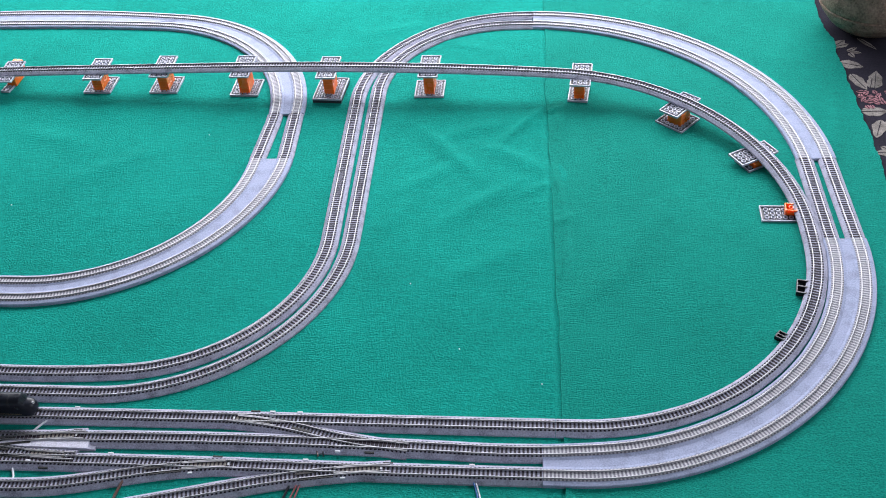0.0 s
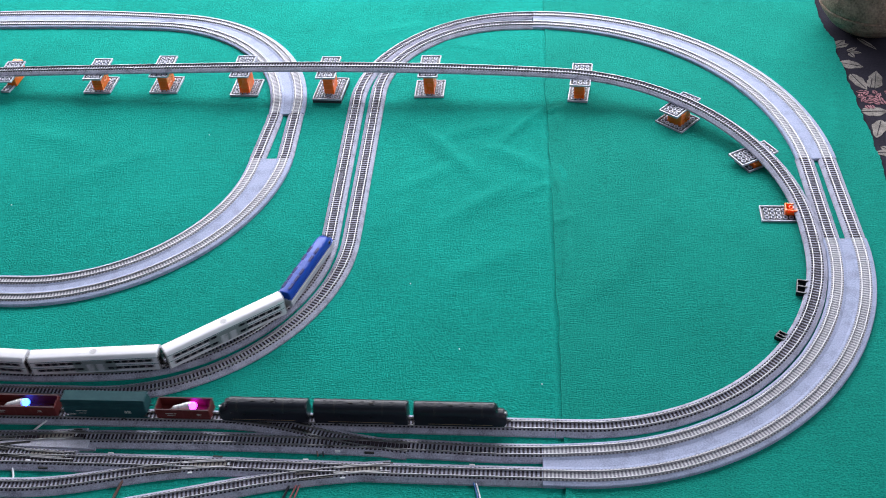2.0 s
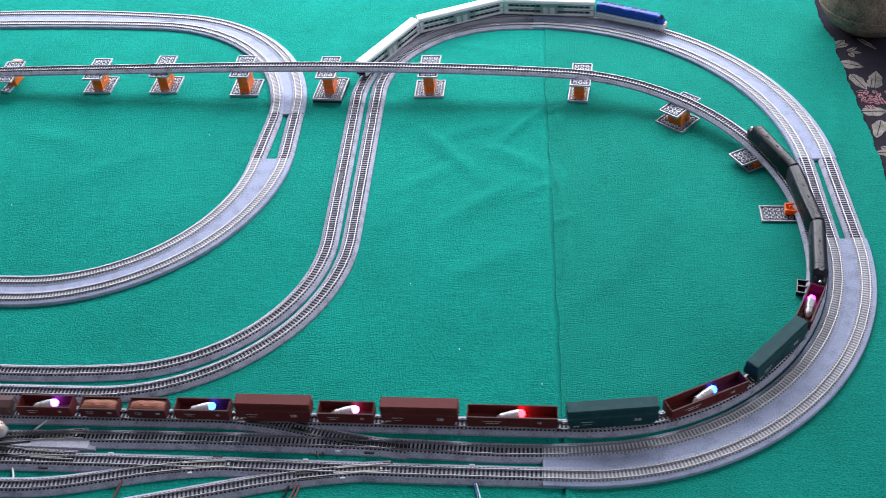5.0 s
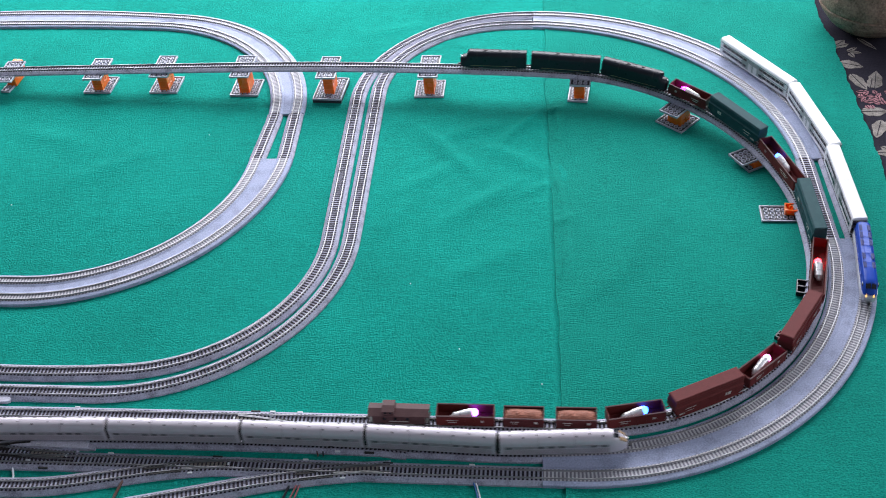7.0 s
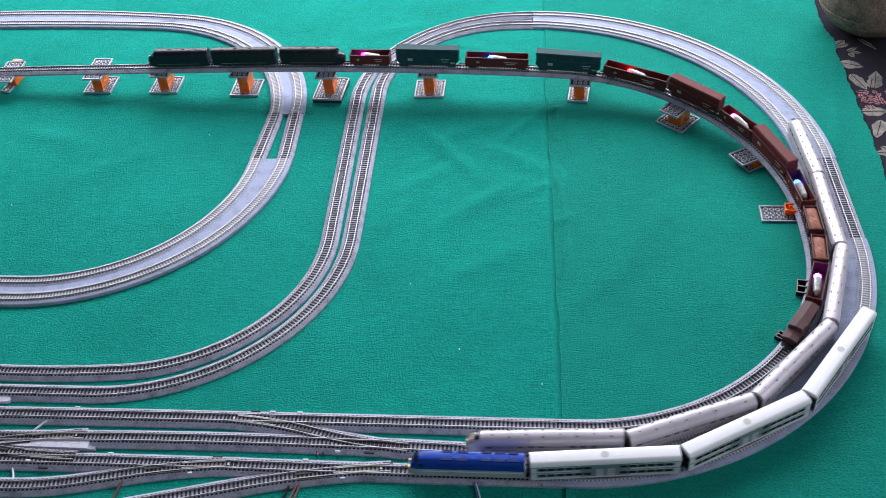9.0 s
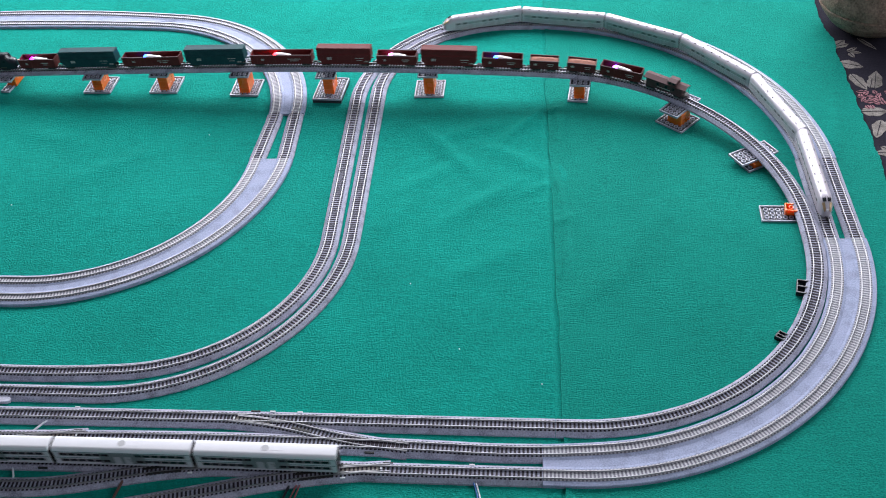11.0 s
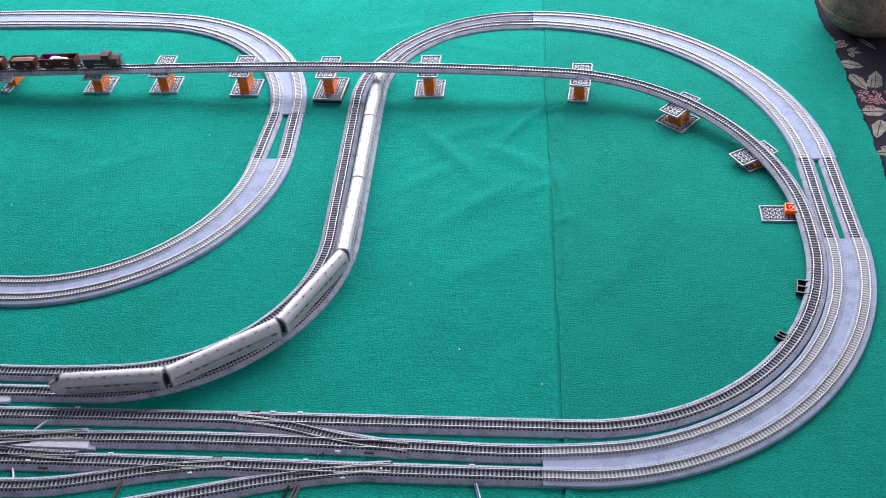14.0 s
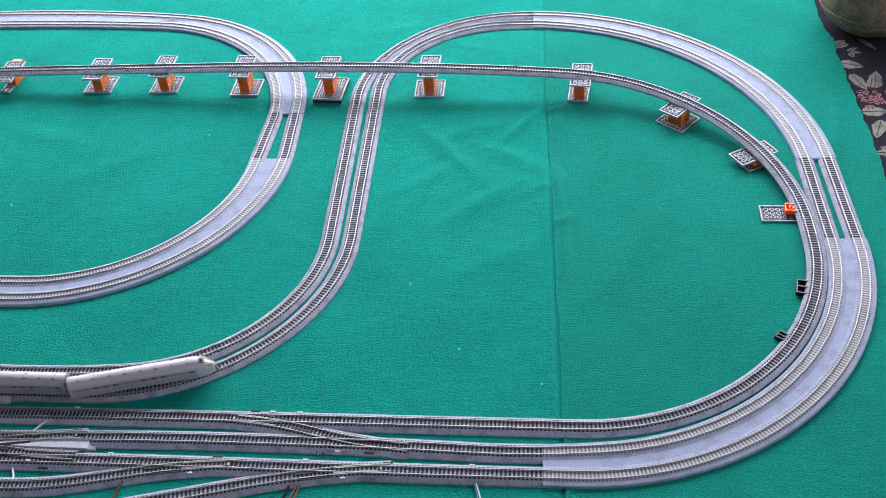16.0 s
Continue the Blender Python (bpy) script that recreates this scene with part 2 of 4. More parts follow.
RAISED = Line(-800, 77.4, -0.46, [(400, -0.58), (399.8, -0.06), (481.2, 89.41), (44.5, 2.96), (499.1, 85.01), (200.9, 1.43), (436.4, -1.54), (316.4, 0.4), (2300, 3.0)], 2000, [(2000, 0)], RISE)
LOOP_OUT = Line(-1100, 282.2, -1.41, [(351.8, -0.83), (507.2, 93.76), (111.9, 0), (436.8, 78.44), (410.5, 11.38), (300, 0)], 400, [(400, 0)])
LOOP_IN = Line(-1100, 311.0, -1.19, [(359, -0.16), (407.7, 87.99), (110.4, 0), (462.2, 87.49), (472.5, 6.85), (300, 0)], 400, [(400, 0)])

BED, TIE_TOP, RAIL_TOP = 4.75, 5.2, 7.0


def sweep(bm, line, s0, s1, profile, step=9.0, shift=0.0):
    """A profile [(side, up), ...] run along a line."""
    n = max(1, round((s1 - s0) / step))
    rings = []
    for i in range(n + 1):
        s = s0 + (s1 - s0) * i / n
        rings.append([bm.verts.new(line.at(s, y, z + shift)[0]) for y, z in profile])
    m = len(profile)
    for a, b in zip(rings, rings[1:]):
        for k in range(m):
            bm.faces.new((a[k], a[(k + 1) % m], b[(k + 1) % m], b[k]))
    bm.faces.new(rings[0][::-1])
    bm.faces.new(rings[-1])


def sleepers(bm, line, s0, s1, pitch, wide, half, shift=0.0):
    n = max(1, round((s1 - s0) / pitch))
    for i in range(n):
        p, h = line.at(s0 + (i + 0.5) * (s1 - s0) / n)
        c, s = math.cos(h), math.sin(h)
        vs = []
        for z, k in ((BED - 0.5, 1.0), (TIE_TOP, 0.88)):
            for a, b in ((-1, -1), (1, -1), (1, 1), (-1, 1)):
                u, v = a * wide / 2 * k, b * half * (1 if k == 1 else 0.985)
                vs.append(bm.verts.new((p.x + u * c - v * s, p.y + u * s + v * c, p.z + z + shift)))
        for q in ((4, 5, 6, 7), (0, 1, 5, 4), (1, 2, 6, 5), (2, 3, 7, 6), (3, 0, 4, 7)):
            bm.faces.new([vs[k] for k in q])


RAIL_SHAPE = ((-0.7, 0), (0.7, 0), (0.26, 0.55), (0.38, 1.15), (0.38, 1.8), (-0.38, 1.8), (-0.38, 1.15), (-0.26, 0.55))


def rails(line, s0, s1, parent, shift=0.0):
    for side in (-4.9, 4.9):
        bm = bmesh.new()
        sweep(bm, line, s0 + 0.3, s1 - 0.3, [(side + y, TIE_TOP + z) for y, z in RAIL_SHAPE], 9.0, shift)
        part("rail", bm, RAIL, parent, smooth=True)


def joiners(line, s, parent):
    """The dark slot and the little clips where two sections meet."""
    bm = bmesh.new()
    for side in (-4.9, 4.9):
        p, h = line.at(s, side, TIE_TOP)
        m = bmesh.ops.create_cube(bm, size=1)["verts"]
        bmesh.ops.transform(bm, matrix=Matrix.Translation(p) @ Matrix.Rotation(h, 4, "Z") @ Matrix.Diagonal((5, 1.7, 0.9, 1)), verts=m)
    part("rail_joiner", bm, UNDERFRAME, parent)


def single_section(line, s0, s1, label, pale=False, shift=0.0, name="track_section", joint=True):
    root = tagged(new(name), label, "model track", "track sections of the layout")
    bm = bmesh.new()
    b = BED + 0.0
    sweep(bm, line, s0 + 0.22, s1 - 0.22, [(-12.8, -0.8), (12.8, -0.8), (12.6, 1.6), (8.4, b), (-8.4, b), (-12.6, 1.6)], 9.0, shift)
    part("roadbed", bm, BALLAST, root)
    bm = bmesh.new()
    if pale:
        sleepers(bm, line, s0, s1, 4.2, 2.3, 7.6, shift)
        tagged(part("sleeper_run", bm, CONCRETE_TIE, root), kind="stuff")
    else:
        sleepers(bm, line, s0, s1, 4.7, 2.5, 7.6, shift)
        tagged(part("sleeper_run", bm, WOOD_TIE, root), kind="stuff")
    rails(line, s0, s1, root, shift)
    if joint:
        joiners(line, s0 + 4, root)
    return root


def double_section(outer, o0, o1, inner, i0, i1, label):
    """Two tracks on one concrete slab."""
    root = tagged(new("double_track_section"), label, "model track", "double-track sections of the layout")
    bm = bmesh.new()
    n = max(2, round((o1 - o0) / 9))
    rings = []
    for k in range(n + 1):
        f = k / n
        so, si = o0 + (o1 - o0) * f, i0 + (i1 - i0) * f
        ring = []
        for line, s, y, z in ((outer, so, -13.2, -0.8), (outer, so, -13.2, 2.9), (outer, so, -12.4, 3.9), (outer, so, -8.6, BED), (outer, so, 8.6, BED), (outer, so, 11.5, 3.7),
                              (inner, si, -11.5, 3.7), (inner, si, -8.6, BED), (inner, si, 8.6, BED), (inner, si, 10.4, 4.0), (inner, si, 11.0, 2.9), (inner, si, 11.0, -0.8)):
            ring.append(bm.verts.new(line.at(s, y, z)[0]))
        rings.append(ring)
    for a, b in zip(rings, rings[1:]):
        m = len(a)
        for q in range(m):
            bm.faces.new((a[q], a[(q + 1) % m], b[(q + 1) % m], b[q]))
    bm.faces.new(rings[0][::-1])
    bm.faces.new(rings[-1])
    part("slab", bm, SLAB, root)
    for line, s0, s1 in ((outer, o0, o1), (inner, i0, i1)):
        # ballast under the sleepers, its colour darkened for the shade in the gaps
        bm = bmesh.new()
        sweep(bm, line, s0, s1, [(-7.4, BED - 0.3), (7.4, BED - 0.3), (7.4, BED + 0.25), (-7.4, BED + 0.25)])
        part("ballast_strip", bm, TIE_GAP, root, "ballast strip darkened for the shade between the sleepers")
        bm = bmesh.new()
        sleepers(bm, line, s0, s1, 4.2, 2.3, 7.6)
        tagged(part("sleeper_run", bm, CONCRETE_TIE, root), kind="stuff")
        rails(line, s0, s1, root)
    return root


# ---- room: carpet floor; unseen walls and ceiling placed to bounce light ----
def slab_thing(name, x0, x1, y0, y1, z0, z1, mat):
    bm = box(bmesh.new(), x0, x1, y0, y1, z0, z1)
    return tagged(part(name, bm, mat), kind="structure")


def wall_with_window(name, horizontal, fixed, lo, hi, w0, w1, sill=900, head=2150):
    """A wall 200 thick with one window opening, from pieces that butt."""
    root = tagged(new(name), "unseen grey wall with a window opening that shapes the light", kind="structure")
    a, b = fixed
    for p0, p1, z0, z1 in ((lo, w0, -4, 2400), (w1, hi, -4, 2400), (w0, w1, -4, sill), (w0, w1, head, 2400)):
        bm = bmesh.new()
        box(bm, *((p0, p1, a, b) if horizontal else (a, b, p0, p1)), z0, z1)
        part("wall_piece", bm, PLASTER, root)
    return root


slab_thing("floor", -5200, 2700, -2400, 2500, -60, -3, CARPET)
slab_thing("unseen_ceiling", -5200, 2700, -2400, 2500, 2400, 2500, PLASTER)
slab_thing("unseen_wall_south", -5200, 2700, -2200, -2000, -4, 2400, PLASTER)
slab_thing("unseen_wall_west", -5400, -5200, -2400, 2500, -4, 2400, PLASTER)
wall_with_window("wall_north", True, (2050, 2250), -5200, 2700, -1900, 1400, 450, 1650)
# unseen wall; its opening is made up for the east fill
wall_with_window("wall_east", False, (2700, 2900), -2400, 2500, -1200, 400)


# ---- green cloth in two sheets ----
def grid_left(y, edge):
    """Where the overlapping hem of the end sheet lies."""
    return -23 + edge - 0.017 * (y - 420)


def cloth(name, x0, x1, y0, y1, top, mat, label, nx, ny, ragged_right, ragged_left, folds):
    bm = bmesh.new()
    grid = []
    for j in range(ny + 1):
        y = y0 + (y1 - y0) * j / ny
        row = []
        edge_r = ragged_right * noise.noise((y * 0.011, 3.1, 0)) * 2 + ragged_right * 0.9 * noise.noise((y * 0.035, 7.7, 0)) + ragged_right * 0.5 * noise.noise((y * 0.13, 5.7, 0))
        edge_l = ragged_left * noise.noise((y * 0.006, 9.1, 0)) + ragged_left * 0.8 * noise.noise((y * 0.02, 2.7, 0))
        for i in range(nx + 1):
            f = 1 - (1 - i / nx) ** 2 if not ragged_left else i / nx
            x = x0 + (x1 - x0) * f + edge_r * f ** 6 + (edge_l - 0.017 * (y - 420)) * (1 - f) ** 6 if ragged_left else x0 + (x1 - x0) * f
            z = top + 0.5 * noise.noise((x * 0.006, y * 0.006, top))
            if ragged_left:
                z += 2.0 * math.exp(-((x - grid_left(y, edge_l)) / 5) ** 2) * (0.7 + 0.6 * noise.noise((y * 0.01, 1.5, 0)))
            for fx, fy, dx, dy, height, width, length in folds:
                u = (x - fx) * dx + (y - fy) * dy
                v = -(x - fx) * dy + (y - fy) * dx
                z += 1.3 * height * math.exp(-(v / width) ** 2) * math.exp(-(u / length) ** 2)
            row.append(bm.verts.new((x, y, z)))
        grid.append(row)
    for a, b in zip(grid, grid[1:]):
        for i in range(nx):
            bm.faces.new((a[i], a[i + 1], b[i + 1], b[i]))
    # a hem that turns down to the floor
    rim = [r[-1] for r in grid]
    low = [bm.verts.new((v.co.x + 0.6, v.co.y, -2.9)) for v in rim]
    for k in range(ny):
        bm.faces.new((rim[k], low[k], low[k + 1], rim[k + 1]))
    rim = [r[0] for r in grid]
    low = [bm.verts.new((v.co.x - 0.4, v.co.y, v.co.z - 2.2)) for v in rim]
    for k in range(ny):
        bm.faces.new((low[k], rim[k], rim[k + 1], low[k + 1]))
    ob = part(name, bm, mat, smooth=True)
    return tagged(ob, label, "felt cloth", kind="structure")


cloth("green_cloth_long", -4300, -2, -700, 1500, -0.7, FELT, "green felt cloth spread flat over the carpet under the tracks", 400, 260, 0, 0,
      [(-26, 420, -0.017, 1, -1.2, 3.0, 600), (-62, 660, 0.55, 0.84, 4.4, 7, 50), (-40, 500, 0.86, 0.5, 2.8, 6, 34), (-95, 585, 0.9, -0.43, 2.6, 6, 40), (-180, 590, 0.6, -0.8, 3.4, 13, 70), (-150, 640, 0.9, 0.4, 2.6, 12, 55), (-120, 470, 0.75, 0.65, 3.2, 14, 80), (-70, 560, 0.9, -0.4, 2.6, 12, 45), (-250, 430, 0.5, 0.85, 2.2, 15, 65),
       (-110, 340, 0.8, 0.55, 2.2, 16, 80), (-700, 560, 0.8, 0.6, 2.4, 16, 80), (-820, 640, 0.9, -0.3, 2.0, 15, 70), (-90, 620, 0.35, 0.94, 2.6, 11, 45), (-210, 520, 0.8, 0.6, 2.6, 13, 60), (-300, 950, 0.95, 0.3, 1.6, 14, 60), (-160, 890, 0.9, -0.4, 1.8, 12, 50)])
cloth("green_cloth_end", -23, 443, -700, 1500, -0.3, FELT2, "green felt cloth end sheet with a ragged cut edge", 110, 420, 4.5, 3.5,
      [(60, 590, 0.2, 1, 2.0, 14, 110), (-14, 650, 0.05, 1, 4.6, 6, 34), (-20, 690, 0.8, 0.6, 4.2, 5, 16), (-16, 500, -0.1, 1, 3.2, 5, 40), (-8, 350, 0.08, 1, 2.8, 5, 45), (-12, 425, 0.75, 0.65, 2.4, 6, 20), (120, 420, 0.5, 0.85, 1.8, 18, 100), (400, 640, 0.2, 0.98, 2.0, 10, 90), (40, 300, 0.7, 0.7, 1.8, 16, 90)])

# ---- tracks ----
STRAIGHT = "single track, dark sleepers on grey ballast bed"
PALE = "double track, pale concrete sleepers on one grey slab"


def run_of(line, cuts, label, shift=0.0):
    for a, b in zip(cuts, cuts[1:]):
        single_section(line, a, b, label, shift=shift)


def even(a, b, length):
    n = max(1, round((b - a) / length))
    return [a + (b - a) * k / n for k in range(n + 1)]


# outer line: yard, right-hand double curves, S-curve
run_of(OUTER, even(OUTER.lo, 2760.4, 248), STRAIGHT + " in yard")
run_of(INNER, even(INNER.lo, 2760.8, 248), STRAIGHT + " in yard")
for k in range(2):
    double_section(OUTER, 2760.4 + k * 316.6, 2760.4 + (k + 1) * 316.6, INNER, 2760.8 + k * 289.8, 2760.8 + (k + 1) * 289.8, PALE)
run_of(OUTER, [3393.6, 3567.9], STRAIGHT)
run_of(INNER, [3340.5, 3515.1], STRAIGHT)
for k in range(2):
    double_section(OUTER, 3567.9 + k * 331.1, 3567.9 + (k + 1) * 331.1, INNER, 3515.1 + k * 303.6, 3515.1 + (k + 1) * 303.6, PALE)
run_of(OUTER, even(4230.1, OUTER.hi, 200), STRAIGHT + " in S-curve")
run_of(INNER, even(4122.3, INNER.hi, 200), STRAIGHT + " in S-curve")
# left-hand loop
double_section(LOOP_OUT, LOOP_OUT.lo, 750, LOOP_IN, LOOP_IN.lo, 757, PALE)
double_section(LOOP_OUT, 750, 1240, LOOP_IN, 757, 1185, PALE)
run_of(LOOP_OUT, [1240, 1360], STRAIGHT)
run_of(LOOP_IN, [1185, 1304.8], STRAIGHT)
double_section(LOOP_OUT, 1360, 1800, LOOP_IN, 1304.8, 1745, PALE)
double_section(LOOP_OUT, 1800, LOOP_OUT.hi, LOOP_IN, 1745, LOOP_IN.hi, PALE)
# raised line
run_of(RAISED, even(RAISED.lo, 2775, 248), STRAIGHT + " in yard")
run_of(RAISED, even(2775, 3260, 242), STRAIGHT + " beside double track")
run_of(RAISED, even(3260, RAISED.hi, 186), STRAIGHT + " on piers")
# turnouts and crossovers
TURNOUT = "turnout with dark sleepers and diverging silver rails"


def turnout(x, y, heading, segs, shift):
    line = Line(x, y, heading, segs)
    root = single_section(line, 0, line.hi, TURNOUT, shift=shift, name="turnout", joint=False)
    # point blades, frog and the little throw lever
    for side in (-3.4, 3.4):
        bm = bmesh.new()
        sweep(bm, line, 14, 62, [(side - 0.35, TIE_TOP), (side + 0.35, TIE_TOP), (side + 0.35, TIE_TOP + 1.5), (side - 0.35, TIE_TOP + 1.5)])
        part("point_blade", bm, RAIL, root)
    for side, a, b in ((6.2, 62, 100), (-1.6, 82, 104)):
        bm = bmesh.new()
        sweep(bm, line, a, min(b, line.hi - 2), [(side - 1.3, TIE_TOP), (side + 1.3, TIE_TOP), (side + 1.3, TIE_TOP + 0.8), (side - 1.3, TIE_TOP + 0.8)])
        part("guard_slot", bm, UNDERFRAME, root, "dark slot beside the rail")
    # tan sleepers under the moving points, with the white stretcher bar
    bm = bmesh.new()
    for k in range(9):
        p, h = line.at(14 + k * 4.7)
        box(bm, -1.2, 1.2, -3.0, 3.0, TIE_TOP - 0.3, TIE_TOP + 0.25)
        bm.verts.ensure_lookup_table()
        bmesh.ops.transform(bm, matrix=Matrix.Translation(p) @ Matrix.Rotation(h, 4, "Z"), verts=bm.verts[-8:])
    tagged(part("point_sleeper_run", bm, POINT_TAN, root, "tan sleepers under the points"), kind="stuff")
    p, h = line.at(10, 0, TIE_TOP)
    bm = box(bmesh.new(), -1.0, 1.0, -1.7, 1.7, 0, 0.9, 0.2)
    bmesh.ops.transform(bm, matrix=Matrix.Translation(p) @ Matrix.Rotation(h, 4, "Z"), verts=bm.verts)
    part("stretcher_bar", bm, WIRE_WHITE, root, "small white stretcher bar")
    p, h = line.at(52, 9.5)
    bm = box(bmesh.new(), -2.6, 2.6, -1.1, 1.1, BED - 1, BED + 0.9, 0.3)
    bmesh.ops.transform(bm, matrix=Matrix.Translation(p) @ Matrix.Rotation(h, 4, "Z"), verts=bm.verts)
    part("throw_lever", bm, WIRE_WHITE, root, "small white throw lever")
    return root


turnout(-205.9, 4.9, 183.44, [(156.5, 9.87), (250, 0), (500, 0)], -0.25)
turnout(-377.1, 7.0, 180.63, [(113.9, 10.87), (58, 0), (93.4, -12.38), (400, 2)], -0.35)
turnout(-404.5, 72.0, -3.67, [(104, -12.52), (115.8, 10.57)], -0.3)
turnout(-564.7, 44.9, 182.62, [(130, 8.5), (40, 0)], -0.2)
turnout(-566.8, 14.7, 178.32, [(130, -8.5), (40, 0)], -0.4)


# ---- block piers ----
def block_plate(nx, ny, thick=3.2, mat=None):
    """An upturned building-block plate: rim, floor and rings between the studs."""
    bm = bmesh.new()
    w, d = nx * 8 - 0.2, ny * 8 - 0.2
    x, y = w / 2, d / 2
    box(bm, -x, x, -y, y, 0, 1.0)
    for a in ((-x, x, -y, -y + 1.5), (-x, x, y - 1.5, y), (-x, -x + 1.5, -y + 1.5, y - 1.5), (x - 1.5, x, -y + 1.5, y - 1.5)):
        box(bm, *a, 1.0, thick)
    return bm, w, d


def ring(bm, cx, cy, z0, z1, r0, r1, n=10):
    rows = [[bm.verts.new((cx + r * math.cos(2 * math.pi * k / n), cy + r * math.sin(2 * math.pi * k / n), z)) for k in range(n)] for r, z in ((r0, z0), (r0, z1), (r1, z1), (r1, z0))]
    for a, b in zip(rows, rows[1:]):
        for k in range(n):
            bm.faces.new((a[k], a[(k + 1) % n], b[(k + 1) % n], b[k]))


def plate_parts(name, nx, ny, m, root, mat, thick=3.2, label=""):
    bm, w, d = block_plate(nx, ny, thick)
    bmesh.ops.transform(bm, matrix=m, verts=bm.verts)
    ob = part(name, bm, mat, root, label)
    bm = bmesh.new()
    for i in range(nx - 1):
        for j in range(ny - 1):
            ring(bm, (i - (nx - 2) / 2) * 8, (j - (ny - 2) / 2) * 8, 1.0, thick - 0.1, 3.3, 2.15)
    bmesh.ops.transform(bm, matrix=m, verts=bm.verts)
    part("tube_grid", bm, mat, ob)
    # shade in the hollows between the tubes, painted as a thin dark sheet
    bm = box(bmesh.new(), -w / 2 + 1.6, w / 2 - 1.6, -d / 2 + 1.6, d / 2 - 1.6, 1.02, 1.35)
    bmesh.ops.transform(bm, matrix=m, verts=bm.verts)
    part("hollow", bm, DARK_BLOCK_AND_SHADE, ob, "dark sheet painting the shade inside the upturned plate")
    return ob


def pier(base_xy, base_turn, base, top_xy, top_turn, top_z, top=(4, 8), lift=0, column=(15.9, 31.8), near=0):
    root = tagged(new("block_pier"), "orange brick pier between upturned grey plates under raised track", "block pier", "piers of the raised track")
    (bx, by), (px, py) = base_xy, top_xy
    T = lambda x, y, z, a: Matrix.Translation((x, y, z)) @ Matrix.Rotation(radians(a), 4, "Z")
    plate_parts("base_plate", base[0], base[1], T(bx, by, -0.6 + lift, base_turn), root, GREY_BLOCK)
    if lift:
        root["label"] = "orange brick pier on a taller dark-sided grey plate"
        bm, w, d = block_plate(base[0], base[1], lift)
        bmesh.ops.transform(bm, matrix=T(bx, by, -0.6, base_turn), verts=bm.verts)
        part("lower_plate", bm, DARK_BLOCK_AND_SHADE, root, "dark grey lower plate")
    cx, cy = bx * 0.6 + px * 0.4, by * 0.6 + py * 0.4 - near
    z0, z1 = lift + 0.4, top_z - 3.9
    bricks = max(1, round((z1 - z0) / 9.6))
    for k in range(bricks):
        bm = box(bmesh.new(), -column[0] / 2, column[0] / 2, -column[1] / 2, column[1] / 2, z0 + (z1 - z0) * k / bricks, z0 + (z1 - z0) * (k + 1) / bricks - 0.12, 0.25)
        bmesh.ops.transform(bm, matrix=T(cx, cy, 0, top_turn), verts=bm.verts)
        part("brick", bm, ORANGE, root)
    plate_parts("top_plate", top[0], top[1], T(px, py, top_z - 4.0, top_turn), root, GREY_BLOCK)
    return root


pier((-944, 805), -9, (2, 8), (-938, 792), -2, 31.5, (4, 8), column=(15.7, 44), near=-14)
pier((-783, 789), -2, (6, 6), (-779, 786), -2, 36.5)
pier((-667, 785), -2, (6, 6), (-664, 784), -2, 40)
pier((-526, 772), -2, (6, 6), (-524, 769), -2, 46)
pier((-381, 756), -5, (6, 8), (-380, 756), -2, 48.5, lift=5)
pier((-218, 758), -1, (6, 6), (-216, 757), -2, 46)
pier((22, 737), -7, (4, 6), (25, 736), -6, 38)
pier((169, 658), -41, (6, 6), (172, 668), -40, 24.5, column=(24, 24), near=4)
pier((269, 553), -60, (4, 6), (266, 560), -60, 12, column=(24, 24), near=4)
pier((-1105, 806), 0, (6, 6), (-1105, 806), 0, 22)
pier((-1285, 815), 0, (6, 6), (-1285, 815), 0, 14)


def low_support():
    """The first pier: a flat plate with one open orange brick beside the track."""
    root = tagged(new("block_pier"), "low grey plate with one open orange brick under the rising track", "block pier", "piers of the raised track")
    plate_parts("base_plate", 8, 4, Matrix.Translation((289, 434, -0.6)) @ Matrix.Rotation(radians(-2), 4, "Z"), root, GREY_BLOCK)
    bm = bmesh.new()
    for a in ((-8, 8, -8, -6.4), (-8, 8, 6.4, 8), (-8, -6.4, -6.4, 6.4), (6.4, 8, -6.4, 6.4)):
        box(bm, *a, 0, 8.6)
    box(bm, -6.4, 6.4, -6.4, 6.4, 0, 1.2)
    ring(bm, 0, 0, 1.2, 8.4, 3.2, 2.4)
    bmesh.ops.transform(bm, matrix=Matrix.Translation((297, 437, 2.6)) @ Matrix.Rotation(radians(-6), 4, "Z"), verts=bm.verts)
    part("brick", bm, ORANGE, root, "open upturned orange brick")


low_support()


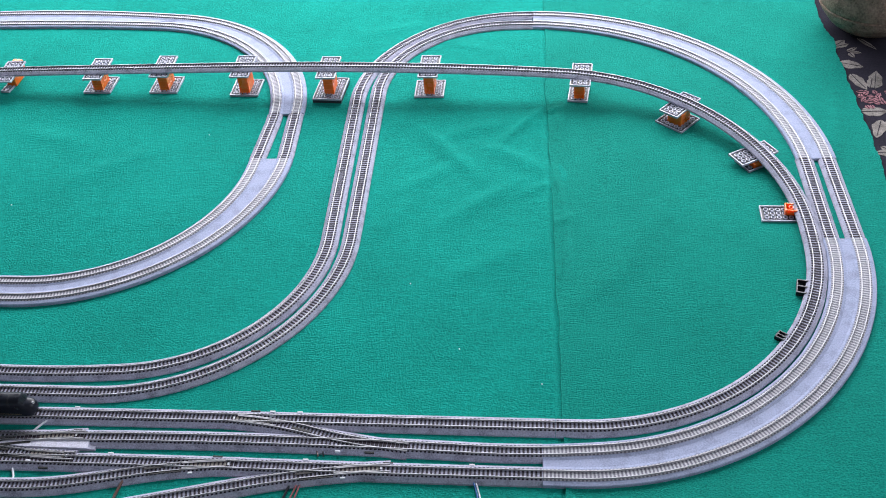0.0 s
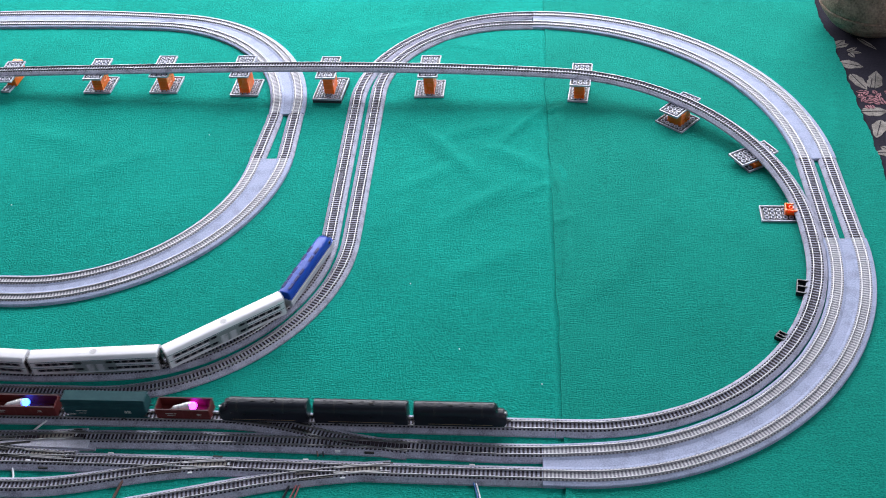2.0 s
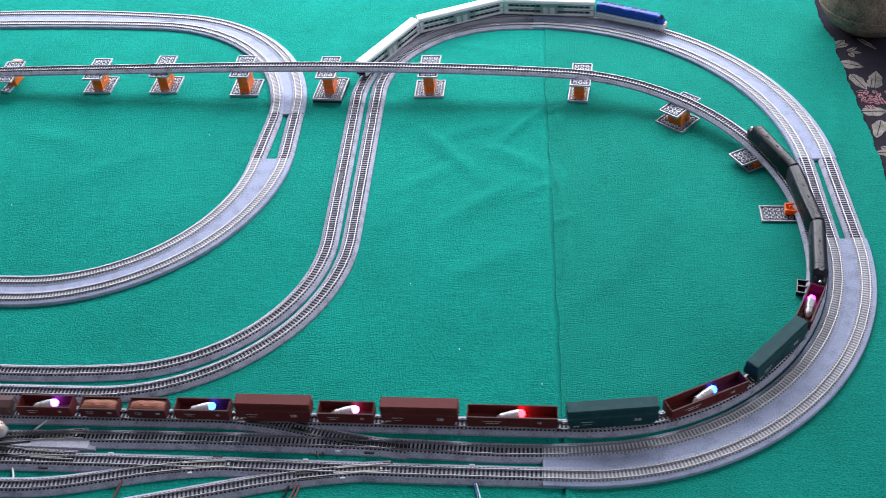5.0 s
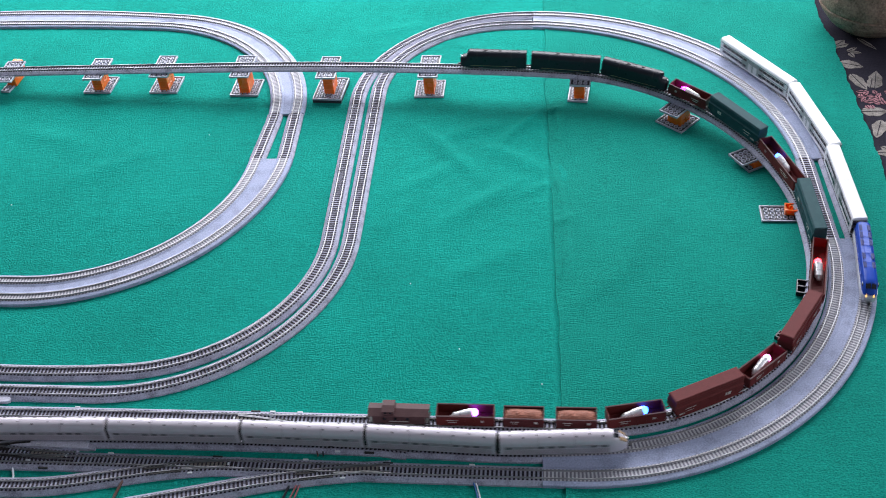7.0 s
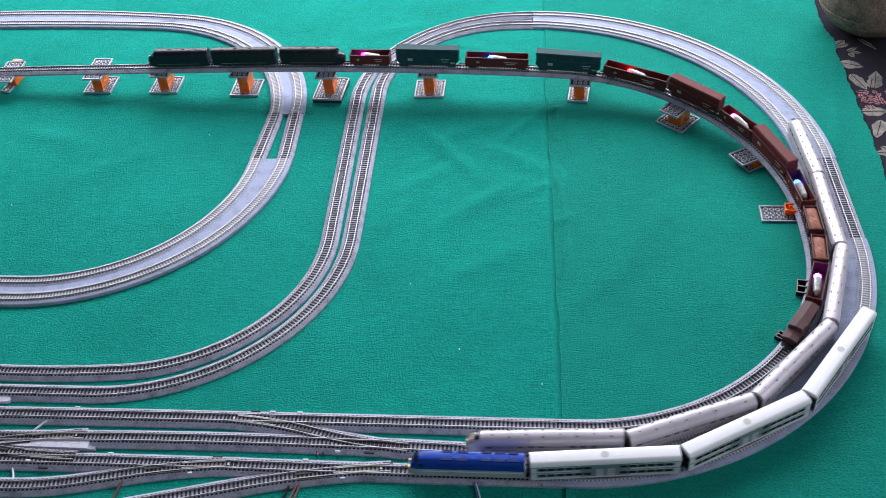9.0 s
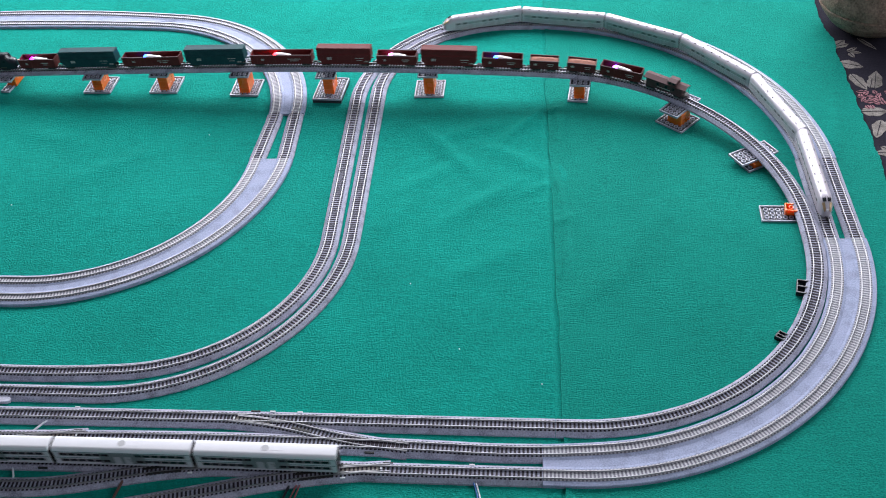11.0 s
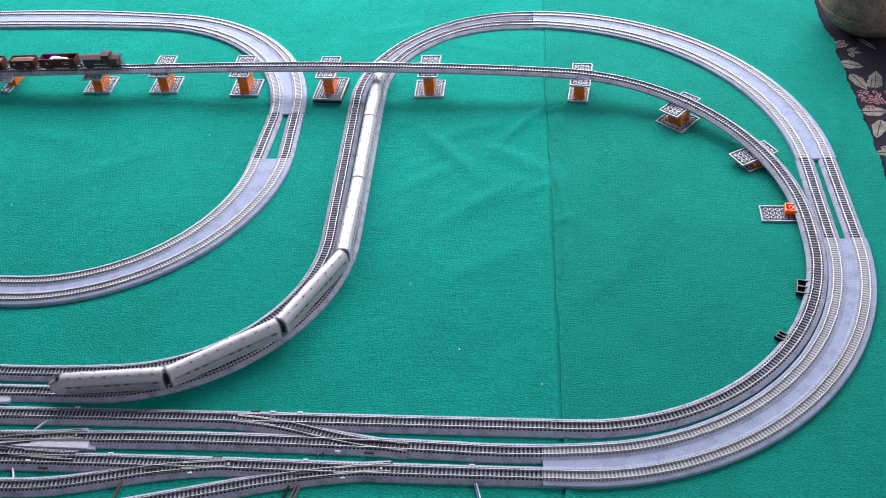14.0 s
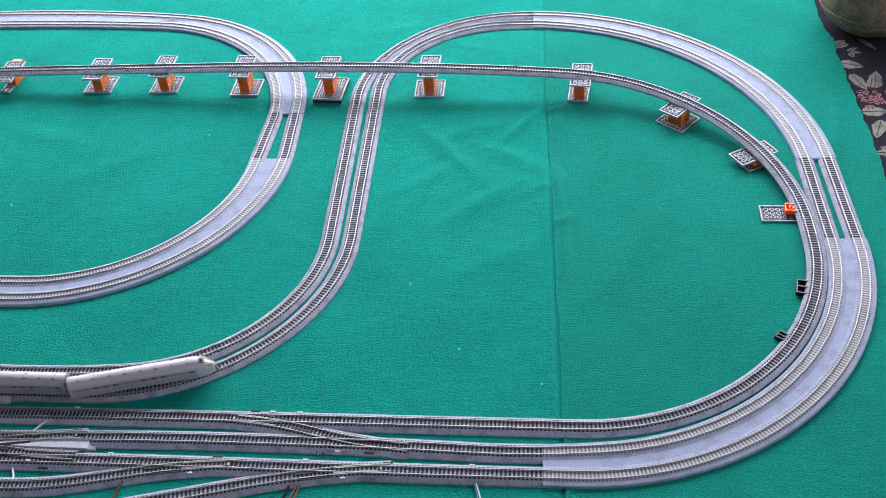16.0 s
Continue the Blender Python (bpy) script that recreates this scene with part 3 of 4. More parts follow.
def black_block(x, y, turn, w, d, h):
    root = tagged(new("black_block"), "small black hollow block tucked under the track edge", "block", "black blocks under the rising track")
    bm = bmesh.new()
    for a in ((-w / 2, w / 2, -d / 2, -d / 2 + 1.4), (-w / 2, w / 2, d / 2 - 1.4, d / 2), (-w / 2, -w / 2 + 1.4, -d / 2 + 1.4, d / 2 - 1.4), (w / 2 - 1.4, w / 2, -d / 2 + 1.4, d / 2 - 1.4), (-w / 2 + 1.4, w / 2 - 1.4, -0.7, 0.7)):
        box(bm, *a, -0.6, h)
    bmesh.ops.transform(bm, matrix=Matrix.Translation((x, y, 0)) @ Matrix.Rotation(radians(turn), 4, "Z"), verts=bm.verts)
    part("walls", bm, BLACK_BLOCK, root)
    bm = box(bmesh.new(), -w / 2 + 1.4, w / 2 - 1.4, -d / 2 + 1.4, d / 2 - 1.4, -0.5, 1.5)
    bmesh.ops.transform(bm, matrix=Matrix.Translation((x, y, 0)) @ Matrix.Rotation(radians(turn), 4, "Z"), verts=bm.verts)
    part("inside", bm, BLACK_BLOCK, root)


black_block(286, 288, -12, 16, 24, 6)
black_block(246, 205, -38, 13, 12, 5)


# ---- rolling stock: x forward, z from the rail head ----
def truck(bm, x, wheel=3.3, long=13):
    for side in (-1, 1):
        box(bm, x - long / 2, x + long / 2, side * 5.6 - 0.7, side * 5.6 + 0.7, 1.8, 4.2)
        for dx in (-long * 0.32, long * 0.32):
            drum(bm, (x + dx, side * 4.1, wheel * 0.98), (x + dx, side * 5.2, wheel * 0.98), wheel, 12)
    box(bm, x - long / 2 + 2, x + long / 2 - 2, -4.8, 4.8, 2.6, 4.4)


def trucks_and_couplers(root, length, inset, mat=None):
    for x in (-length / 2 + inset, length / 2 - inset):
        bm = bmesh.new()
        truck(bm, x)
        part("truck", bm, UNDERFRAME, root)
    for side in (-1, 1):
        bm = box(bmesh.new(), min(side * length / 2, side * (length / 2 + 4.5)), max(side * length / 2, side * (length / 2 + 4.5)), -1.5, 1.5, 3.6, 5.6, 0.4)
        part("coupler", bm, UNDERFRAME, root)


def vehicle(name, label, category, group):
    return tagged(new(name), label, category, group)


def bars(root, rows, y, name="lettering"):
    """Plain bars for writing too small to read; rows of x, z, width, height."""
    for x, z, w, h in rows:
        for side in (-1, 1):
            bm = box(bmesh.new(), x - w / 2, x + w / 2, min(side * y, side * (y + 0.15)), max(side * y, side * (y + 0.15)), z, z + h)
            part(name, bm, LETTERING, root)


FREIGHT = "vehicles of the freight train"


def diesel(length, nose_front, nose_back):
    root = vehicle("diesel_locomotive", "black streamlined diesel locomotive unit" + (" with rounded bulldog nose" if nose_front or nose_back else " with flat ends, no cab"), "locomotive", FREIGHT)
    h = length / 2
    secs = []

    def nose(sign):
        return [(sign * h, arch(9, 5.5, 15.5, 4)), (sign * (h - 1.2), arch(13.5, 4.6, 18, 5.5)), (sign * (h - 4.5), arch(17, 4.2, 20, 6.5)),
                (sign * (h - 9.5), arch(18.4, 4.2, 21, 7)), (sign * (h - 14), arch(19, 4.2, 29.5, 7.5))]
    secs += nose(-1) if nose_back else [(-h, arch(18.2, 4.6, 28.8, 7)), (-h + 0.8, arch(19, 4.2, 29.5, 7.5))]
    secs += nose(1)[::-1] if nose_front else [(h - 0.8, arch(19, 4.2, 29.5, 7.5)), (h, arch(18.2, 4.6, 28.8, 7))]
    bm = loft(bmesh.new(), secs)
    body = part("body", bm, BLACK_PAINT, root, smooth=True)
    for k, sign in ((nose_front, 1), (nose_back, -1)):
        if not k:
            continue
        for side in (-1, 1):
            bm = bmesh.new()
            vs = [bm.verts.new((sign * (h - x), side * y, z)) for x, y, z in ((10.0, 1.0, 22.4), (10.3, 6.2, 22.3), (12.6, 6.4, 26.9), (12.4, 1.0, 27.4))]
            f = bm.faces.new(vs)
            e = bmesh.ops.extrude_face_region(bm, geom=[f])
            bmesh.ops.translate(bm, vec=(sign * 0.5, 0, 0.4), verts=[v for v in e["geom"] if isinstance(v, bmesh.types.BMVert)])
            part("windscreen", bm, GLASS, body, "small dark windscreen")
            bm = box(bmesh.new(), sign * (h - 17.5) - 2, sign * (h - 17.5) + 2, min(side * 9.3, side * 9.65), max(side * 9.3, side * 9.65), 16.5, 20.5, 0.1)
            part("side_window", bm, GLASS, body)
        bm = drum(bmesh.new(), (sign * (h - 3), 0, 17.4), (sign * (h - 0.9), 0, 17.4), 1.9, 12)
        part("headlight", bm, CHROME, body, "round chrome headlight")
    for x in (-0.27, 0.24):
        bm = loft(bmesh.new(), [(x * length - 0.5, arch(19.3, 20, 29.75, 7.6)), (x * length + 0.5, arch(19.3, 20, 29.75, 7.6))])
        part("roof_seam", bm, UNDERFRAME, body)
    for x in (-0.38, -0.31, -0.21, 0.02, 0.14, 0.33):
        bm = bmesh.new()
        ring(bm, x * length, 0, 29.2, 29.8, 3.0, 2.5, 14)
        drum(bm, (x * length, 0, 29.2), (x * length, 0, 29.6), 2.5, 12)
        part("roof_fan", bm, BLACK_PAINT, body)
    for x in (-0.10, 0.12):
        bm = box(bmesh.new(), x * length - 2.4, x * length + 2.4, -1.2, 1.2, 29.2, 30.5, 0.3)
        part("exhaust_stack", bm, UNDERFRAME, body)
    for side in (-1, 1):
        for k in range(5):
            x = (k - 2) * length * 0.13
            bm = box(bmesh.new(), x - 4.2, x + 4.2, min(side * 9.35, side * 9.62), max(side * 9.35, side * 9.62), 18.4, 19.6)
            part("louvre", bm, BLACK_PAINT, body)
        bm = box(bmesh.new(), -h + 16, h - 16, min(side * 9.45, side * 9.62), max(side * 9.45, side * 9.62), 7.2, 7.7)
        part("stripe", bm, BRASS, body, "thin brass-coloured lining")
        for x in (-0.2, 0.12):
            bm = drum(bmesh.new(), (x * length, side * 9.4, 16.5), (x * length, side * 9.66, 16.5), 1.6, 12)
            part("porthole", bm, GLASS, body)
        bm = box(bmesh.new(), -h * 0.33, h * 0.33, min(side * 4, side * 8.2), max(side * 4, side * 8.2), 1.8, 4.4, 0.6)
        part("fuel_tank", bm, UNDERFRAME, root)
    trucks_and_couplers(root, length, 21)
    return root


def hopper(length, paint, label):
    """A covered hopper: sloping ends, ribbed sides, stepped plain roof."""
    root = vehicle("covered_hopper", label, "freight wagon", FREIGHT)
    h = length / 2
    side = [(-9.3, 6), (-9.3, 21.5), (-8.2, 23.0), (-8.2, 27.5), (-7.4, 30.5), (7.4, 30.5), (8.2, 27.5), (8.2, 23.0), (9.3, 21.5), (9.3, 6)]
    low = [(y, max(z, 13) if z < 20 else z) for y, z in side]
    bm = loft(bmesh.new(), [(-h + 0.6, low), (-h + 9, side), (h - 9, side), (h - 0.6, low)])
    body = part("body", bm, paint, root)
    bm = box(bmesh.new(), -h, h, -8.2, 8.2, 30.4, 32.1, 0.5)
    roof = part("roof", bm, paint, body)
    bm = box(bmesh.new(), -h + 1, h - 1, -7.4, 7.4, 32.0, 32.7, 0.3)
    part("roof_panel", bm, paint, roof)
    for sgn in (-1, 1):
        bm = box(bmesh.new(), -h, h, min(sgn * 8.0, sgn * 8.9), max(sgn * 8.0, sgn * 8.9), 30.1, 30.9, 0.2)
        part("eave", bm, paint, roof)
    for sgn in (-1, 1):
        bm = box(bmesh.new(), -h, h, min(sgn * 8.9, sgn * 9.7), max(sgn * 8.9, sgn * 9.7), 20.6, 21.8, 0.2)
        part("top_rail", bm, paint, body)
        bm = box(bmesh.new(), -h, h, min(sgn * 8.6, sgn * 9.6), max(sgn * 8.6, sgn * 9.6), 5.4, 7.0, 0.2)
        part("side_sill", bm, paint, body)
        for k in range(7):
            x = -h + 10 + k * (length - 20) / 6
            bm = box(bmesh.new(), x - 0.45, x + 0.45, min(sgn * 9.1, sgn * 9.6), max(sgn * 9.1, sgn * 9.6), 7, 20.6)
            part("rib", bm, paint, body)
    for k in (-1, 0, 1):
        bm = loft(bmesh.new(), [(k * length * 0.22 - 7, [(-5, 6), (5, 6), (5, 6.2), (-5, 6.2)]), (k * length * 0.22 - 2.5, [(-3, 2.6), (3, 2.6), (5, 6.2), (-5, 6.2)]), (k * length * 0.22 + 2.5, [(-3, 2.6), (3, 2.6), (5, 6.2), (-5, 6.2)]), (k * length * 0.22 + 7, [(-5, 6), (5, 6), (5, 6.2), (-5, 6.2)])])
        part("discharge_chute", bm, paint, root)
    bars(body, [(length * 0.27, 13.0, 7, 4.4), (-length * 0.28, 15.5, 13, 1.1), (-length * 0.28, 11.5, 9, 0.8), (-length * 0.40, 9.0, 6, 2.4)], 9.25)
    trucks_and_couplers(root, length, 12)
    return root


def gondola(length, paint, label, walls=15.0):
    root = vehicle("gondola", label, "freight wagon", FREIGHT)
    h, w = length / 2, 9.2
    bm = box(bmesh.new(), -h, h, -w, w, 5.4, 7.0)
    body = part("floor_pan", bm, paint, root)
    top = 5.4 + walls
    for sgn in (-1, 1):
        bm = box(bmesh.new(), -h, h, min(sgn * w, sgn * (w - 0.9)), max(sgn * w, sgn * (w - 0.9)), 7.0, top)
        wall = part("side_wall", bm, paint, root)
        # rim in a paler grey-brown: the light it catches is put into its colour
        bm = box(bmesh.new(), -h, h, min(sgn * (w + 0.5), sgn * (w - 1.0)), max(sgn * (w + 0.5), sgn * (w - 1.0)), top, top + 0.9)
        part("top_rail", bm, CABOOSE_PAINT, wall, "grey-brown top rail, paler for the light it catches")
        bm = box(bmesh.new(), min(sgn * h, sgn * (h - 0.9)), max(sgn * h, sgn * (h - 0.9)), -w + 0.95, w - 0.95, 7.0, top + 0.6)
        part("end_wall", bm, paint, root)
        n = max(5, round(length / 9))
        for k in range(n):
            x = -h + 1 + k * (length - 2) / (n - 1)
            bm = box(bmesh.new(), x - 0.4, x + 0.4, min(sgn * (w - 0.05), sgn * (w + 0.5)), max(sgn * (w - 0.05), sgn * (w + 0.5)), 5.6, top)
            part("rib", bm, paint, root)
    bars(root, [(-length * 0.22, 13.5, length * 0.2, 1.2), (-length * 0.22, 10.4, length * 0.14, 1.0), (length * 0.3, 11.5, 4.2, 3.4)], w + 0.05)
    trucks_and_couplers(root, length, 11)
    return root


def ore_wagon(length):
    root = gondola(length, MAROON_PAINT, "short maroon ore wagon heaped with coppery ore", 13.5)
    root.name = "ore_wagon"
    bm = bmesh.new()
    n, m = 14, 7
    grid = [[bm.verts.new((-length / 2 + 1.1 + (length - 2.2) * i / n, -8 + 16 * j / m,
                           17.2 + (2.2 * math.sin(math.pi * i / n) ** 0.5 * math.sin(math.pi * j / m) * (1 + 0.5 * abs(math.sin(2 * math.pi * i / n))) if 0 < i < n and 0 < j < m else -0.6) + 0.7 * noise.noise((i * 0.9, j * 0.9, length)))) for j in range(m + 1)] for i in range(n + 1)]
    for a, b in zip(grid, grid[1:]):
        for j in range(m):
            bm.faces.new((a[j], a[j + 1], b[j + 1], b[j]))
    part("ore_load", bm, ORE, root, "lumpy coppery ore load")
    return root


def caboose(length):
    root = vehicle("caboose", "grey-brown caboose with a raised cupola on its roof", "caboose", FREIGHT)
    h = length / 2
    sec = [(-8.8, 5.4), (-8.8, 18.0), (-9.4, 18.4), (-9.3, 19.0), (0, 21.2), (9.3, 19.0), (9.4, 18.4), (8.8, 18.0), (8.8, 5.4)]
    bm = loft(bmesh.new(), [(-h + 5, sec), (h - 5, sec)])
    body = part("body", bm, CABOOSE_PAINT, root)
    roof = [(-9.6, 18.2), (-9.5, 19.2), (0, 21.8), (9.5, 19.2), (9.6, 18.2), (0, 20.6)]
    bm = loft(bmesh.new(), [(-h, roof), (h, roof)])
    part("roof", bm, CABOOSE_PAINT, body)
    cup = [(-8.2, 18), (-8.2, 25.2), (-8.9, 25.5), (0, 27.0), (8.9, 25.5), (8.2, 25.2), (8.2, 18)]
    bm = loft(bmesh.new(), [(-h * 0.5 - 1, cup), (-h * 0.5 + 13, cup)])
    c = part("cupola", bm, CABOOSE_PAINT, body)
    bm = box(bmesh.new(), -h, h, -8, 8, 5.0, 6.4)
    part("platform", bm, UNDERFRAME, root)
    for sgn in (-1, 1):
        for x in (-h * 0.45, -h * 0.1, h * 0.3):
            bm = box(bmesh.new(), x - 1.8, x + 1.8, min(sgn * 8.7, sgn * 8.95), max(sgn * 8.7, sgn * 8.95), 12, 16)
            part("window", bm, GLASS, body)
        for k in (-1, 1):
            bm = box(bmesh.new(), -h * 0.5 + 6 + k * 3 - 1.6, -h * 0.5 + 6 + k * 3 + 1.6, min(sgn * 8.1, sgn * 8.4), max(sgn * 8.1, sgn * 8.4), 21.5, 24.4)
            part("cupola_window", bm, GLASS, c)
        for y in (-7.5, 7.5):
            bm = drum(bmesh.new(), (sgn * (h - 0.8), y, 6), (sgn * (h - 0.8), y, 18.6), 0.4, 6)
            part("handrail", bm, UNDERFRAME, body)
    bars(body, [(0, 9.2, 22, 1.2)], 8.85)
    trucks_and_couplers(root, length, 12)
    return root


def party_light(color, flip, strength=18.0):
    """A small chromed torch bulb lying in a wagon, with a coloured lit tip."""
    root = tagged(new("light_capsule"), "small silver light capsule with glowing coloured tip inside wagon", "light", "light capsules in the wagons")
    f = -1 if flip else 1
    bm = bmesh.new()
    drum(bm, (-12 * f, -1.5, 12.2), (-5 * f, -0.6, 13.6), 4.9, 16)
    drum(bm, (-5 * f, -0.6, 13.6), (8 * f, 1, 16.0), 5.1, 16)
    drum(bm, (-17 * f, -2, 11.2), (-12 * f, -1.5, 12.2), 2.0, 12, 4.6)
    case = part("case", bm, CHROME, root, smooth=True)
    bm = drum(bmesh.new(), (-5.4 * f, -0.65, 13.5), (-4.4 * f, -0.5, 13.7), 5.3, 16)
    part("band", bm, SKIRT_PAINT, case)
    for k in range(4):
        bm = drum(bmesh.new(), ((-1 + 2.4 * k) * f, -0.1 + 0.29 * k, 14.3 + 0.44 * k), ((0.2 + 2.4 * k) * f, 0.04 + 0.29 * k, 14.55 + 0.44 * k), 5.6, 16)
        part("ridge", bm, CHROME, case)
    bm = bmesh.new()
    bmesh.ops.create_uvsphere(bm, u_segments=16, v_segments=9, radius=4.8)
    bmesh.ops.translate(bm, vec=(9.6 * f, 1.2, 16.4), verts=bm.verts)
    part("tip", bm, glowing("glowing_tip", color, strength), root, "lit coloured lens tip", smooth=True)
    return root


EXPRESS = "vehicles of the blue and white train"
STREAM = "vehicles of the silver train"


def blue_locomotive(length):
    root = vehicle("electric_locomotive", "bright blue locomotive with pale grey skirts and a sloped nose", "locomotive", EXPRESS)
    h = length / 2
    up = lambda w, z1, r: arch(w, 14.0, z1, r, 4, 1.0)
    bm = loft(bmesh.new(), [(-h + 1, up(19, 27.5, 5)), (h - 19, up(19, 28, 5)), (h - 12, up(18.6, 26, 6)), (h - 6, up(17, 21.5, 5)), (h - 2.5, up(14, 16.5, 2))])
    body = part("body", bm, BLUE_PAINT, root, smooth=True)
    lo = lambda w, z0, z1: [(-w / 2, z0), (-w / 2, z1), (w / 2, z1), (w / 2, z0)]
    bm = loft(bmesh.new(), [(-h, lo(19.2, 4, 14.4)), (h - 14, lo(19.2, 4, 14.4)), (h - 6, lo(18, 4.4, 14.2)), (h - 1.5, lo(13, 5, 13.6)), (h, lo(7, 6, 12))])
    part("skirt", bm, SKIRT_PAINT, root, "pale grey lower body")
    for side in (-1, 1):
        bm = bmesh.new()
        vs = [bm.verts.new(v) for v in ((h - 11.6, side * 0.6, 26.1), (h - 11.4, side * 6.0, 25.2), (h - 6.2, side * 6.0, 21.2), (h - 5.9, side * 0.6, 22.0))]
        e = bmesh.ops.extrude_face_region(bm, geom=[bm.faces.new(vs)])
        bmesh.ops.translate(bm, vec=(0.3, 0, 0.5), verts=[v for v in e["geom"] if isinstance(v, bmesh.types.BMVert)])
        part("windscreen", bm, GLASS, body, "dark windscreen")
        bm = drum(bmesh.new(), (h - 3.4, side * 4.4, 13.4), (h - 0.9, side * 4.2, 13.2), 1.1, 10)
        part("headlight", bm, WARM_LAMP, root, "warm lit headlight")
        bm = box(bmesh.new(), h - 17.5, h - 13.0, min(side * 8.9, side * 9.5), max(side * 8.9, side * 9.5), 18.5, 22.5, 0.1)
        part("cab_window", bm, GLASS, body)
        bm = box(bmesh.new(), -h + 2, h - 16, min(side * 9.3, side * 9.75), max(side * 9.3, side * 9.75), 11.4, 12.6)
        part("skirt_lining", bm, FRAME_PAINT, root, "white lining on the skirt")
        for x in (-50, -36, -22, 4, 20):
            bm = box(bmesh.new(), x - 5.6, x + 5.6, min(side * 3.2, side * 6.8), max(side * 3.2, side * 6.8), 27.0, 28.2, 0.2)
            part("roof_grille", bm, DEEP_BLUE, body, "deep blue roof grille")
        for k in range(6):
            x = -h + 14 + k * 15
            bm = box(bmesh.new(), x - 4.5, x + 4.5, min(side * 9.1, side * 9.75), max(side * 9.1, side * 9.75), 17.5, 20.5, 0.1)
            part("side_grille", bm, BLUE_PAINT, body)
        bm = box(bmesh.new(), -h + 4, h - 20, min(side * 9.4, side * 9.75), max(side * 9.4, side * 9.75), 14.1, 14.9)
        part("lining", bm, LETTERING, body)
    for x in (-38, -22, -6, 10, 26):
        bm = box(bmesh.new(), x - 5.5, x + 5.5, -4.2, 4.2, 27.0, 27.9, 0.3)
        part("roof_panel", bm, BLUE_PAINT, body)
    trucks_and_couplers(root, length, 24)
    return root


def double_deck_coach(length):
    root = vehicle("double_deck_coach", "white-roofed double-deck coach with two rows of dark windows", "passenger coach", EXPRESS)
    h = length / 2
    sec = lambda w, z0, z1, r: arch(w, z0, z1, r, 5)
    bm = loft(bmesh.new(), [(-h, sec(18.6, 3.4, 26.2, 2.0)), (h, sec(18.6, 3.4, 26.2, 2.0))])
    body = part("body", bm, COACH_SIDE, root)
    bm = loft(bmesh.new(), [(-h - 0.3, arch(19.2, 25.2, 30.4, 4.4)), (h + 0.3, arch(19.2, 25.2, 30.4, 4.4))])
    part("roof", bm, WHITE_ROOF, body, "smooth white roof", smooth=True)
    for sgn in (-1, 1):
        for z in (8.6, 18.6):
            for k in range(15):
                if 6 <= k <= 8:
                    continue
                x = -h + 12 + k * (length - 24) / 14
                bm = box(bmesh.new(), x - 4.1, x + 4.1, min(sgn * 9.2, sgn * 9.52), max(sgn * 9.2, sgn * 9.52), z, z + 3.6)
                part("window", bm, GLASS, body)
        for z in (7.6, 17.6):
            bm = box(bmesh.new(), -h + 6, h - 6, min(sgn * 9.2, sgn * 9.36), max(sgn * 9.2, sgn * 9.36), z, z + 5.4)
            part("window_band", bm, SILVER_DARK, body, "darker grey window band")
        for z in (14.2, 24.0):
            bm = box(bmesh.new(), -h + 1, h - 1, min(sgn * 9.2, sgn * 9.38), max(sgn * 9.2, sgn * 9.38), z, z + 0.9)
            part("stripe", bm, STRIPE, body, "dark teal stripe")
        bm = box(bmesh.new(), -26, 26, min(sgn * 9.2, sgn * 9.4), max(sgn * 9.2, sgn * 9.4), 6, 23.6)
        part("side_panel", bm, PATCH, body, "grey-green middle panel")
        for x in (-6, 6):
            bm = box(bmesh.new(), x - 4, x + 4, min(sgn * 9.2, sgn * 9.45), max(sgn * 9.2, sgn * 9.45), 6, 18)
            part("door", bm, SKIRT_PAINT, body)
        bm = box(bmesh.new(), sgn * (h + 0.15) - 0.35, sgn * (h + 0.15) + 0.35, -9.0, 9.0, 4, 25)
        end = part("end_wall", bm, COACH_END, body, "brown-black end wall")
        bm = box(bmesh.new(), sgn * (h + 0.6) - 0.5, sgn * (h + 0.6) + 0.5, -3.2, 3.2, 5, 21)
        part("gangway", bm, UNDERFRAME, end, "dark gangway door")
        for y in (-6.2, 6.2):
            for z in (8, 17):
                bm = box(bmesh.new(), sgn * (h + 0.5) - 0.3, sgn * (h + 0.5) + 0.3, y - 1.6, y + 1.6, z, z + 4.5)
                part("end_window", bm, GLASS, end)
    bm = drum(bmesh.new(), (0, 0, 30.2), (0, 0, 30.6), 4.2, 20)
    part("roof_disc", bm, HATCH, body, "pale grey round roof marking")
    bm = box(bmesh.new(), -20, -8, -3, 3, 30.2, 30.55, 0.1)
    part("roof_hatch", bm, WHITE_ROOF, body)
    trucks_and_couplers(root, length, 20)
    return root


